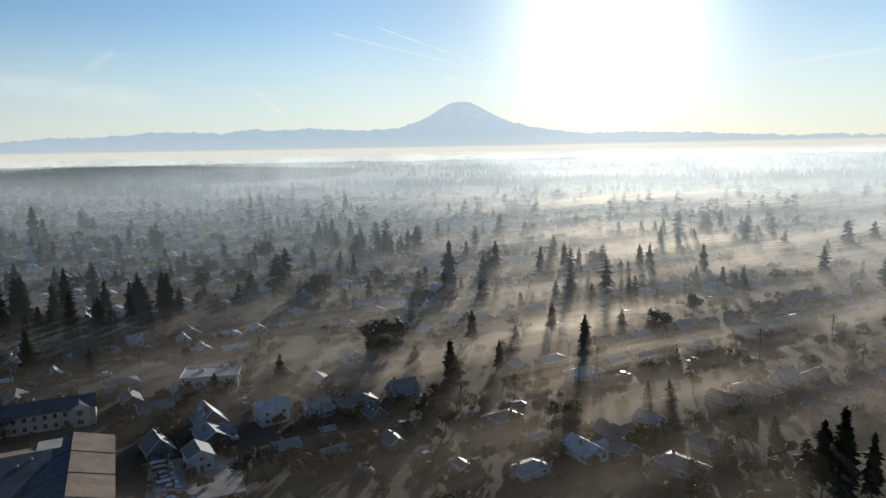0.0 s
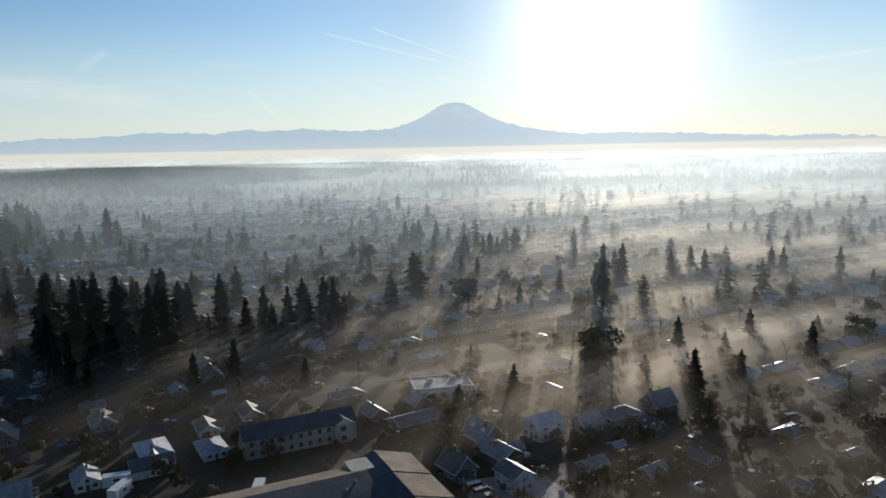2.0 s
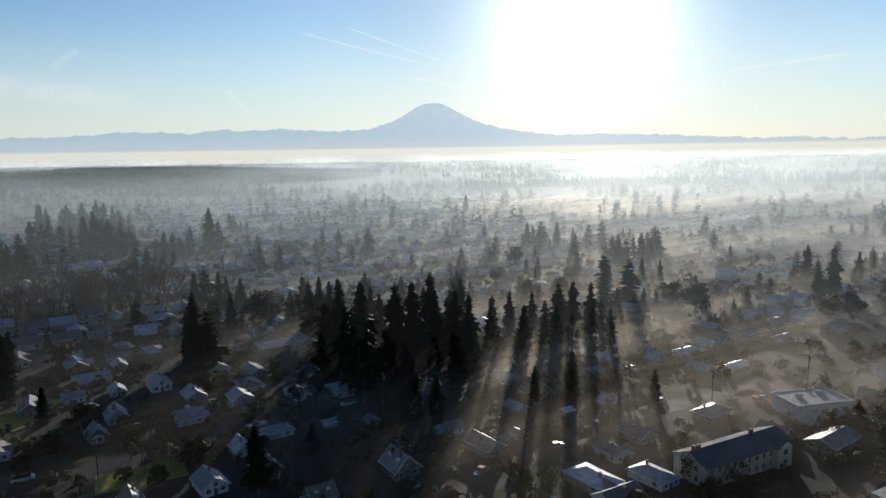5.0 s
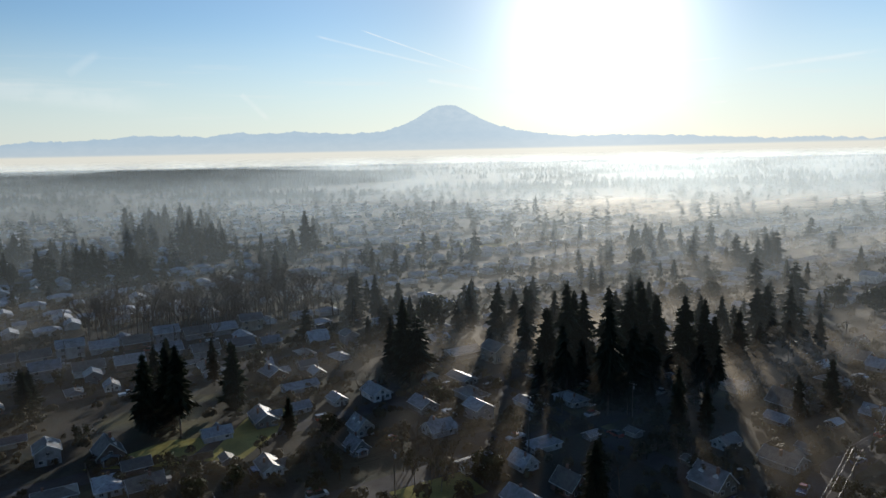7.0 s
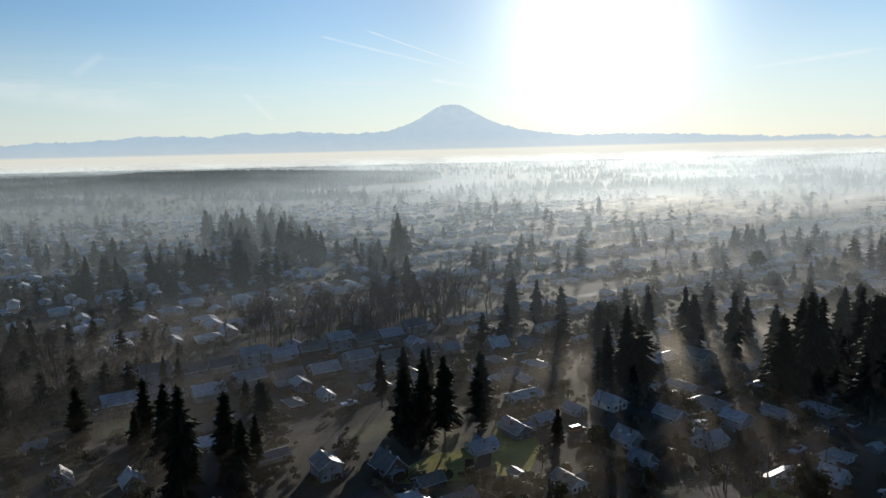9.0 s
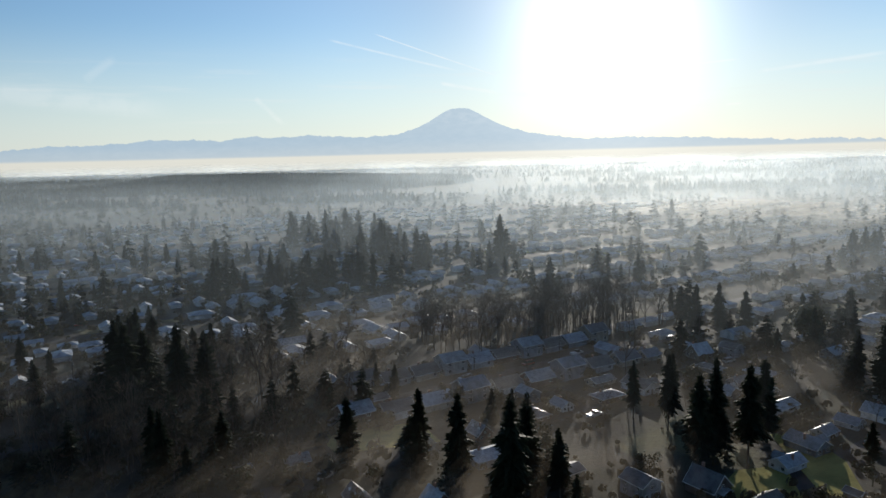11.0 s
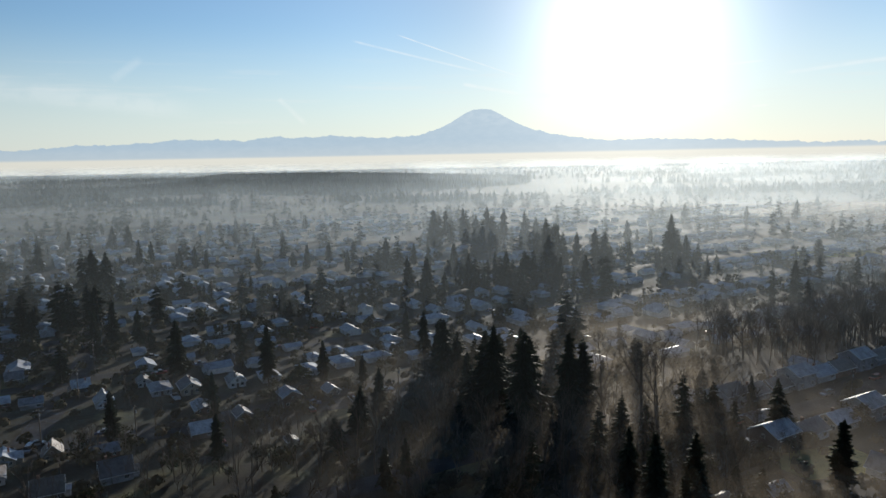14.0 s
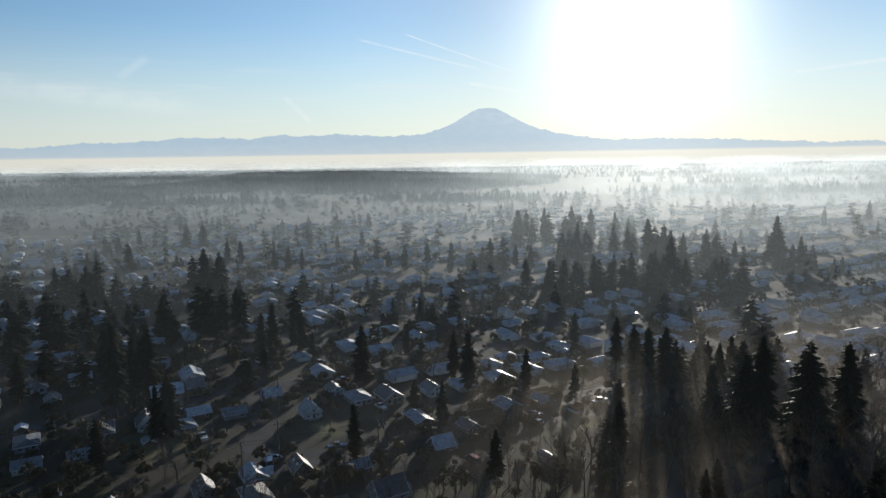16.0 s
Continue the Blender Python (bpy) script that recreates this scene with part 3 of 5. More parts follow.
def leafy_mesh(rng, count, name, mat, lumps=9, flat=0.75):
    """A crown of leaf clumps set round uneven lobes."""
    s = Shape()
    lobes = [(Vector((rng.uniform(-0.26, 0.26), rng.uniform(-0.26, 0.26), rng.uniform(0.3, 0.78))), rng.uniform(0.14, 0.25)) for _ in range(lumps)]
    for i in range(count):
        c, r = lobes[i % lumps]
        d = Vector((rng.gauss(0, 1), rng.gauss(0, 1), rng.gauss(0, 1) * flat)).normalized()
        p = c + d * r * rng.uniform(0.6, 1.1)
        a, b = d.orthogonal().normalized(), d.cross(d.orthogonal()).normalized()
        h = rng.uniform(0.03, 0.06)
        t = rng.uniform(0, 6.28)
        e1, e2 = a * math.cos(t) + b * math.sin(t) + d * rng.uniform(-0.5, 0.5), b * math.cos(t) - a * math.sin(t) + d * rng.uniform(-0.5, 0.5)
        s.add([p - e1 * h, p + e2 * h * 0.7, p + e1 * h, p - e2 * h * 0.7], [(0, 1, 2, 3)])
    return s.mesh(name, mat)


def leafy_tree(rng):
    ob = thing("evergreen_tree", "rounded dark broadleaf evergreen with a lumpy crown", "tree", "round trees of the suburb")
    part("trunk", stem_mesh("trunk", 0.6, 0.025), ob)
    part("crown", leafy_mesh(rng, 900, "crown", LEAF), ob)
    return ob


ROUNDS = [leafy_tree(rng) for _ in range(3)]

PLACED = set()


def plant(template, m):
    """Stands the first of its kind, or a copy of it, at m."""
    if template.name not in PLACED:
        PLACED.add(template.name)
        template.matrix_basis = m
        return template
    s = template.scale
    return copy_thing(template, m @ Matrix.Diagonal((1 / s.x, 1 / s.y, 1 / s.z, 1)))


# ---- houses ----
def window_part(parent, x, y, z, w, h, face, label=""):
    """A framed window on a wall; face: which way it looks, as +-1 along x or +-2 along y."""
    f = Shape()
    t = 0.07

    def slab(a0, b0, a1, b1, deep, mat):
        if abs(face) == 1:
            f.box(x - deep, y + a0, z + b0, x + deep, y + a1, z + b1, mat)
        else:
            f.box(x + a0, y - deep, z + b0, x + a1, y + deep, z + b1, mat)

    for a0, b0, a1, b1 in ((-w / 2 - t, -h / 2 - t, w / 2 + t, -h / 2), (-w / 2 - t, h / 2, w / 2 + t, h / 2 + t), (-w / 2 - t, -h / 2, -w / 2, h / 2), (w / 2, -h / 2, w / 2 + t, h / 2), (-0.03, -h / 2, 0.03, h / 2)):
        slab(a0, b0, a1, b1, 0.07, 0)
    slab(-w / 2, -h / 2, w / 2, h / 2, 0.03, 1)
    part("window", f.mesh("window", [WHITE, GLASS]), parent, label)


def gable_roof(s, x0, x1, y0, y1, z, top, over=0.45, thick=0.16, mat=0):
    """Two slabs that meet in a ridge along y."""
    c, half = (x0 + x1) / 2, (x1 - x0) / 2
    slope = (top - z) / half
    lo = z - over * slope
    a, b = x0 - over, x1 + over
    s.prism([(a, lo), (c, top), (c, top + thick), (a, lo + thick)], y0 - over, y1 + over, mat)
    s.prism([(c, top), (b, lo), (b, lo + thick), (c, top + thick)], y0 - over, y1 + over, mat)


def hip_roof(s, x0, x1, y0, y1, z, top, over=0.5):
    a, b, c, d = x0 - over, x1 + over, y0 - over, y1 + over
    m, inset = (a + b) / 2, min((b - a), (d - c)) * 0.48
    lo = z - 0.1
    s.add([(a, c, lo), (b, c, lo), (b, d, lo), (a, d, lo), (a, c, lo + 0.16), (b, c, lo + 0.16), (b, d, lo + 0.16), (a, d, lo + 0.16), (m, c + inset, top), (m, d - inset, top)],
          [(3, 2, 1, 0), (0, 1, 5, 4), (1, 2, 6, 5), (2, 3, 7, 6), (3, 0, 4, 7), (4, 5, 8), (5, 6, 9, 8), (6, 7, 9), (7, 4, 8, 9)])


def house(rng, label, width, length, eaves, top, hip=False, wing=False, porch=False, dormers=False, chimney=True, far=False, roof_mat=SHINGLE, wall_mat=SIDING, group="houses of the suburb"):
    """A timber house, ridge along y, its base at the middle of its floor."""
    ob = thing("house", label, "house", group)
    x, y = width / 2, length / 2
    wall = Shape()
    wall.box(-x, -y, -0.3, x, y, eaves)
    if not hip:
        for s in (-1, 1):
            wall.prism([(-x, eaves), (x, eaves), (0, top - 0.04)], s * y - 0.08 * (s > 0) , s * y + 0.08 * (s < 0))
    roof = Shape()
    (hip_roof if hip else gable_roof)(roof, -x, x, -y, y, eaves, top)
    if wing:
        wx, wt = x + 2.6, eaves + (top - eaves) * 0.72
        wall.box(x, -y * 0.55, -0.3, wx, y * 0.1, eaves - 0.1)
        half = y * 0.325
        mid = -y * 0.225
        wall.add([(wx, mid - half, eaves - 0.1), (wx, mid + half, eaves - 0.1), (wx, mid, wt - 0.1)], [(0, 1, 2)])
        for s in (-1, 1):
            e = mid + s * (half + 0.4)
            lo = eaves - 0.1 - 0.4 * (wt - eaves) / half
            roof.add([(0.3, mid, wt), (wx + 0.4, mid, wt), (wx + 0.4, e, lo), (0.3, e, lo), (0.3, mid, wt + 0.16), (wx + 0.4, mid, wt + 0.16), (wx + 0.4, e, lo + 0.16), (0.3, e, lo + 0.16)],
                     [(0, 1, 2, 3), (7, 6, 5, 4), (0, 4, 5, 1), (1, 5, 6, 2), (2, 6, 7, 3), (3, 7, 4, 0)])
    part("wall", wall.mesh("wall", wall_mat), ob)
    part("roof", roof.mesh("roof", roof_mat), ob)
    if hip:
        g = Shape()
        for y0, y1 in ((-y - 0.6, -y - 0.5), (y + 0.5, y + 0.6)):
            g.box(-x - 0.6, y0, eaves - 0.12, x + 0.6, y1, eaves + 0.08)
        for x0, x1 in ((-x - 0.6, -x - 0.5), (x + 0.5, x + 0.6)):
            g.box(x0, -y - 0.5, eaves - 0.12, x1, y + 0.5, eaves + 0.08)
        part("gutter", g.mesh("gutter", WHITE), ob, "white eaves gutter")
    else:
        slope = (top - eaves) / x
        lo = eaves - 0.45 * slope
        for e in (-1, 1):
            g = Shape()
            y0, y1 = sorted((e * (y + 0.45), e * (y + 0.52)))
            for k in (-1, 1):
                g.prism([(0, top - 0.08), (0, top + 0.2), (k * (x + 0.47), lo + 0.2), (k * (x + 0.47), lo - 0.08)], y0, y1)
            part("bargeboard", g.mesh("bargeboard", WHITE), ob, "white bargeboard")
            g = Shape()
            x0, x1 = sorted((e * (x + 0.47), e * (x + 0.6)))
            g.box(x0, -y - 0.45, lo - 0.02, x1, y + 0.45, lo + 0.14)
            part("gutter", g.mesh("gutter", WHITE), ob, "white eaves gutter")
    if far:
        for s in (-1, 1):
            window_part(ob, s * width * 0.24, -y - 0.01, 1.55, 1.5, 1.2, -2)
        return ob
    if porch:
        p = Shape()
        p.box(-x * 0.7, -y - 2.0, -0.2, x * 0.5, -y, 0.25)
        part("porch_floor", p.mesh("porch_floor", CONCRETE), ob, "concrete porch")
        r = Shape()
        r.prism([(-x * 0.75, 2.45), (-x * 0.1, 3.3), (x * 0.55, 2.45), (x * 0.55, 2.58), (-x * 0.1, 3.45), (-x * 0.75, 2.58)], -y - 2.3, -y - 0.02)
        part("porch_roof", r.mesh("porch_roof", roof_mat), ob)
        for px in (-x * 0.65, x * 0.45):
            q = Shape()
            q.box(px - 0.08, -y - 1.95, 0.25, px + 0.08, -y - 1.79, 2.5)
            part("post", q.mesh("post", WHITE), ob, "white porch post")
    if dormers:
        for s in (-0.5, 0.5):
            d = Shape()
            dx, dz = x * 0.55, eaves + (top - eaves) * 0.42
            yc = s * y
            d.add([(dx, yc - 0.8, dz - 0.6), (dx, yc + 0.8, dz - 0.6), (dx, yc + 0.8, dz + 0.7), (dx, yc, dz + 1.35), (dx, yc - 0.8, dz + 0.7), (0, yc - 0.8, dz + 0.7), (0, yc, dz + 1.35), (0, yc + 0.8, dz + 0.7)],
                  [(0, 1, 2, 3, 4), (4, 3, 6, 5), (3, 2, 7, 6), (0, 4, 5), (1, 7, 2)])
            part("dormer", d.mesh("dormer", WHITE), ob, "small gabled white dormer")
    for s in (-1, 1):
        for k in (-0.28, 0.28):
            window_part(ob, k * width, s * (y + 0.01), 1.6, 1.3, 1.25, 2 * s)
            if k * s > 0 or eaves > 4:
                window_part(ob, s * (x + 0.01), k * length * 1.05, 1.6, 1.3, 1.25, s)
    if top - eaves > 2.4 or eaves > 4:
        for s in (-1, 1):
            window_part(ob, 0, s * (y + 0.01), eaves + 0.7 if eaves < 4 else 4.3, 1.0, 1.1, 2 * s)
    if eaves > 4:
        for s in (-1, 1):
            for k in (-0.28, 0.28):
                window_part(ob, s * (x + 0.01), k * length * 1.05, 4.3, 1.2, 1.2, s)
    dr = Shape()
    dr.box(-0.45, -y - 0.09, 0.05, 0.5, -y + 0.02, 2.1)
    door = part("door", dr.mesh("door", DOOR), ob)
    kn = Shape()
    kn.box(0.32, -y - 0.15, 1.0, 0.4, -y - 0.08, 1.08)
    part("door_knob", kn.mesh("door_knob", WHITE), door)
    if chimney:
        c = Shape()
        cx, cy = rng.uniform(-0.25, 0.25) * width, rng.uniform(-0.3, 0.3) * length
        c.box(cx - 0.35, cy - 0.35, eaves, cx + 0.35, cy + 0.35, top + 0.75)
        c.box(cx - 0.42, cy - 0.42, top + 0.75, cx + 0.42, cy + 0.42, top + 0.87)
        part("chimney", c.mesh("chimney", BRICK), ob, "red brick chimney")
    return ob


rng = random.Random(5)
HOUSES = [
    house(rng, "small gabled timber house with a grey shingle roof", 7.6, 10.5, 2.7, 5.2),
    house(rng, "one-and-a-half-storey gabled house with a steep shingle roof", 8.0, 9.5, 2.9, 6.9, porch=True, dormers=True),
    house(rng, "low hip-roofed ranch house with painted siding", 8.5, 13.5, 2.6, 4.5, hip=True),
    house(rng, "gabled house with a projecting front wing", 8.0, 12.0, 2.7, 5.1, wing=True),
    house(rng, "two-storey painted timber house with a gabled roof", 8.5, 10.0, 5.2, 7.6, chimney=False),
    house(rng, "bungalow with a broad porch gable", 8.8, 10.5, 2.7, 5.6, porch=True, wing=True),
    house(rng, "long low rambler with a shallow gabled roof", 8.2, 14.5, 2.5, 4.1, chimney=False),
]
GARAGE = house(rng, "small detached garage with a shallow gabled roof", 5.0, 6.2, 2.3, 3.5, chimney=False, far=True, group="sheds and garages")
FARHOUSES = [
    house(rng, "far low house with a gabled roof in the mist", 8.0, 12.0, 2.6, 4.6, far=True, group="far houses"),
    house(rng, "far hip-roofed house in the mist", 8.5, 12.5, 2.6, 4.4, hip=True, far=True, group="far houses"),
    house(rng, "far two-storey house in the mist", 8.5, 10.5, 5.0, 7.2, far=True, group="far houses"),
]


def apartment_block():
    ob = thing("apartment_block", "long two-storey cream stucco block with a dark roof", "building")
    L, D, H = 30.0, 10.0, 5.5
    s = Shape()
    s.box(-L / 2, 0, -0.3, L / 2, D, H)
    s.box(L / 2 - 6.5, -1.2, -0.3, L / 2 - 1.5, 0, H)
    part("wall", s.mesh("wall", STUCCO), ob)
    for sx in (-1, 1):
        e = Shape()
        e.add([(sx * L / 2 + k, y, z) for k in (-0.1, 0.0) for y, z in ((0, H), (D, H), (D / 2, H + 2.3))], [(0, 1, 2), (5, 4, 3), (0, 3, 4, 1), (1, 4, 5, 2), (2, 5, 3, 0)])
        part("gable_end", e.mesh("gable_end", STUCCO), ob)
    r = Shape()
    for y0, y1 in ((-0.5, D / 2), (D + 0.5, D / 2)):
        lo, hi = H - 0.2, H + 2.35
        r.add([(-L / 2 - 0.4, y0, lo), (L / 2 + 0.4, y0, lo), (L / 2 + 0.4, y1, hi), (-L / 2 - 0.4, y1, hi), (-L / 2 - 0.4, y0, lo + 0.18), (L / 2 + 0.4, y0, lo + 0.18), (L / 2 + 0.4, y1, hi + 0.18), (-L / 2 - 0.4, y1, hi + 0.18)],
              [(0, 1, 2, 3), (7, 6, 5, 4), (0, 4, 5, 1), (1, 5, 6, 2), (3, 2, 6, 7), (3, 7, 4, 0)])
    part("roof", r.mesh("roof", DARK_ROOF), ob)
    g = Shape()
    gx0, gx1, gm = L / 2 - 6.9, L / 2 - 1.1, L / 2 - 4
    g.prism([(gx0, H - 0.1), (gm, H + 1.7), (gx1, H - 0.1), (gx1, H + 0.08), (gm, H + 1.9), (gx0, H + 0.08)], -1.6, D / 2)
    part("cross_gable", g.mesh("cross_gable", DARK_ROOF), ob)
    p = Shape()
    p.prism([(gx0 + 0.4, H - 0.05), (gm, H + 1.6), (gx1 - 0.4, H - 0.05)], -1.25, -1.15)
    part("pediment", p.mesh("pediment", WHITE), ob, "white gable panel")
    for k in range(9):
        for z in (1.5, 4.2):
            window_part(ob, -L / 2 + 1.8 + k * 2.55, -0.01, z, 1.0, 1.5, -2)
    for z in (1.5, 4.2):
        window_part(ob, L / 2 - 4, -1.21, z, 1.4, 1.5, -2)
        for y in (3, 7):
            window_part(ob, -L / 2 - 0.01, y, z, 1.0, 1.4, -1)
    for cx in (-L / 2 + 1.2, -L / 2 + 2.6, L / 2 - 9):
        c = Shape()
        c.box(cx - 0.4, D / 2 - 0.4, H, cx + 0.4, D / 2 + 0.4, H + 3.5)
        c.box(cx - 0.48, D / 2 - 0.48, H + 3.5, cx + 0.48, D / 2 + 0.48, H + 3.65)
        part("chimney", c.mesh("chimney", BRICK), ob, "dark brick chimney")
    ob.matrix_basis = place(-102.2, 170.8, 0, 25.5, 0.9, 0.9, 0.86)


def hall():
    """The low commercial hall: two wings under broad shallow roofs that meet at a corner."""
    ob = thing("hall", "large low L-shaped hall with broad shallow roofs, sunlit brown and shaded grey", "building")
    s = Shape()
    s.box(-48, -15, -0.3, -3, 4, 3.6)
    s.box(-4.5, -36, -0.3, 9.5, 6, 3.9)
    part("wall", s.mesh("wall", STUCCO), ob)

    def slope(a, b, c, d, mat, thick=0.25):
        r = Shape()
        r.add([a, b, c, d, *[(x, y, z + thick) for x, y, z in (a, b, c, d)]], [(3, 2, 1, 0), (4, 5, 6, 7), (0, 1, 5, 4), (1, 2, 6, 5), (2, 3, 7, 6), (3, 0, 4, 7)])
        part("roof_slope", r.mesh("roof_slope", mat), ob)

    # Sunward slopes brown, those turned away dark: sun and shade put into colour.
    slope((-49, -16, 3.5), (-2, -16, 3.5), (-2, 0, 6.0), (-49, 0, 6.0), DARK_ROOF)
    slope((-49, 0, 6.0), (-2, 0, 6.0), (-2, 4.8, 5.2), (-49, 4.8, 5.2), SUNLIT_FELT)
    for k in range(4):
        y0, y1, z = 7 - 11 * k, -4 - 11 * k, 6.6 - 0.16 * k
        slope((2, y1, z), (10.4, y1, z - 2.4), (10.4, y0, z - 2.4), (2, y0, z), SUNLIT_FELT)
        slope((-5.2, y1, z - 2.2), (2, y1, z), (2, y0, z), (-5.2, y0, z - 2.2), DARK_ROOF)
    p = Shape()
    p.box(-5.0, 0.5, 3.6, 1.6, 6.0, 6.2)
    part("clerestory", p.mesh("clerestory", STUCCO), ob)
    for x, y, z in ((-8, -5, 5.3), (-5.5, -3, 5.6), (-20, -9, 4.7), (-33, -6, 5.2)):
        v = Shape()
        v.tube((x, y, z - 0.4), (x, y, z + 0.5), 0.25, 0.25, 8)
        v.tube((x, y, z + 0.5), (x, y, z + 0.75), 0.42, 0.08, 8)
        part("roof_vent", v.mesh("roof_vent", PALE_ROOF), ob)
    for k in range(9):
        window_part(ob, -45 + 4.6 * k, -15.01, 1.7, 2.0, 1.2, -2)
    ob.matrix_basis = place(-82.5, 147.0, 0, 25)
    lean = thing("carport", "long open carport with a pale metal roof", "carport")
    for x0, x1 in ((-44, -27), (-25, -6)):
        r = Shape()
        r.box(x0, 7.2, 2.5, x1, 10.6, 2.66)
        part("roof", r.mesh("roof", PALE_ROOF), lean)
        for i in range(4):
            q = Shape()
            x = x0 + 0.4 + (x1 - x0 - 0.8) * i / 3
            q.box(x - 0.07, 10.3, -0.1, x + 0.07, 10.44, 2.5)
            part("post", q.mesh("post", WHITE), lean)
    lean.matrix_basis = place(-82.5, 147.0, 0, 25)


def flat_block():
    ob = thing("flat_roofed_building", "white single-storey building with a pale flat roof", "building")
    s = Shape()
    s.box(-8, -5, -0.2, 8, 5, 3.9)
    part("wall", s.mesh("wall", WHITE), ob)
    r = Shape()
    r.box(-8.4, -5.4, 3.9, 8.4, 5.4, 4.15)
    part("roof", r.mesh("roof", PALE_ROOF), ob)
    for x0, y0, x1, y1 in ((-8.4, -5.4, 8.4, -5.2), (-8.4, 5.2, 8.4, 5.4), (-8.4, -5.2, -8.2, 5.2), (8.2, -5.2, 8.4, 5.2)):
        p = Shape()
        p.box(x0, y0, 4.15, x1, y1, 4.5)
        part("parapet", p.mesh("parapet", WHITE), ob)
    for k in range(5):
        window_part(ob, -6.2 + k * 3.1, -5.01, 2.1, 1.6, 1.3, -2)
    for x, y in ((-3, 1), (4, 2)):
        u = Shape()
        u.box(x - 0.8, y - 0.6, 4.15, x + 0.8, y + 0.6, 5.1)
        part("roof_unit", u.mesh("roof_unit", PALE_ROOF), ob)
    ob.matrix_basis = place(-69, 205.3, 0, 10)


apartment_block()
hall()
flat_block()

# ---- plan of trees and houses, district by district from west to east: x, y and height or width in metres ----
FIR_PLAN_A = [(-841, 773, 14), (-830, 693, 14), (-825, 771, 17), (-814, 604, 18), (-803, 603, 20), (-775, 665, 21), (-771, 467, 16), (-761, 664, 22), (-742, 448, 19), (-731, 435, 13), (-708, 571, 19), (-704, 705, 21), (-697, 566, 18), (-693, 393, 9), (-682, 396, 11), (-681, 457, 27), (-679, 701, 23), (-677, 823, 18), (-672, 455, 25), (-671, 282, 18), (-670, 385, 10), (-666, 541, 16), (-659, 316, 19), (-659, 550, 16), (-651, 314, 20), (-647, 539, 15), (-646, 308, 16), (-642, 815, 17), (-639, 277, 29), (-638, 618, 16), (-638, 296, 23), (-636, 375, 20)]
FIR_PLAN_B = [(-627, 244, 13), (-624, 651, 16), (-618, 257, 17), (-613, 253, 21), (-611, 341, 21), (-611, 327, 20), (-611, 227, 5), (-611, 537, 15), (-605, 348, 13), (-600, 558, 16), (-599, 337, 18), (-585, 423, 10), (-579, 543, 17), (-572, 308, 20), (-569, 417, 10), (-565, 249, 15), (-564, 543, 18), (-560, 338, 13), (-558, 395, 16), (-553, 284, 9), (-550, 412, 13), (-548, 522, 16), (-544, 265, 15), (-542, 313, 16), (-541, 431, 9), (-537, 296, 21), (-531, 232, 15), (-531, 404, 8), (-523, 524, 23), (-519, 297, 15), (-512, 212, 7), (-506, 538, 17)]
FIR_PLAN_C = [(-505, 470, 18), (-505, 290, 12), (-505, 242, 10), (-500, 252, 15), (-497, 267, 15), (-497, 642, 32), (-496, 537, 16), (-496, 350, 14), (-493, 461, 18), (-493, 470, 9), (-491, 421, 24), (-490, 219, 12), (-488, 671, 29), (-487, 317, 20), (-486, 224, 12), (-483, 449, 12), (-481, 318, 17), (-481, 299, 21), (-479, 493, 20), (-479, 530, 18), (-479, 287, 24), (-475, 291, 19), (-473, 669, 31), (-472, 268, 19), (-471, 500, 18), (-471, 398, 9), (-470, 455, 21), (-468, 211, 9), (-467, 300, 11), (-467, 261, 27), (-465, 254, 30), (-463, 616, 29)]
FIR_PLAN_D = [(-462, 291, 18), (-462, 445, 15), (-462, 269, 21), (-462, 216, 7), (-461, 304, 15), (-458, 245, 31), (-456, 252, 27), (-454, 481, 19), (-454, 303, 17), (-454, 604, 30), (-453, 652, 33), (-449, 461, 22), (-446, 251, 29), (-441, 259, 25), (-440, 637, 32), (-439, 460, 22), (-439, 215, 18), (-436, 446, 20), (-435, 210, 19), (-429, 209, 11), (-425, 619, 31), (-424, 219, 15), (-421, 486, 31), (-420, 494, 18), (-418, 467, 17), (-417, 610, 27), (-415, 561, 31), (-411, 536, 29), (-410, 219, 7), (-409, 438, 22), (-404, 599, 24), (-402, 483, 13)]
FIR_PLAN_E = [(-397, 541, 23), (-395, 694, 13), (-394, 218, 18), (-392, 269, 11), (-388, 524, 27), (-386, 266, 11), (-383, 742, 18), (-381, 528, 23), (-377, 212, 14), (-377, 218, 20), (-368, 208, 22), (-360, 551, 16), (-358, 242, 11), (-358, 191, 27), (-353, 238, 12), (-353, 206, 20), (-351, 510, 15), (-350, 230, 14), (-347, 198, 16), (-346, 206, 14), (-345, 190, 11), (-340, 512, 19), (-338, 651, 20), (-333, 768, 13), (-332, 479, 15), (-332, 501, 15), (-331, 521, 22), (-329, 560, 32), (-324, 486, 14), (-321, 642, 14), (-319, 244, 17)]
FIR_PLAN_F = [(-317, 404, 23), (-312, 236, 21), (-311, 217, 22), (-306, 220, 25), (-305, 254, 16), (-301, 213, 25), (-294, 658, 11), (-291, 227, 22), (-273, 212, 11), (-273, 748, 14), (-270, 350, 17), (-270, 332, 21), (-267, 371, 12), (-260, 334, 21), (-259, 287, 14), (-250, 332, 18), (-249, 259, 21), (-245, 251, 28), (-244, 292, 20), (-242, 741, 9), (-239, 251, 8), (-231, 843, 20), (-225, 311, 16), (-220, 312, 22), (-219, 348, 13), (-213, 283, 24), (-211, 296, 24), (-206, 164, 18), (-204, 305, 19), (-204, 271, 27), (-202, 242, 26), (-199, 190, 8)]
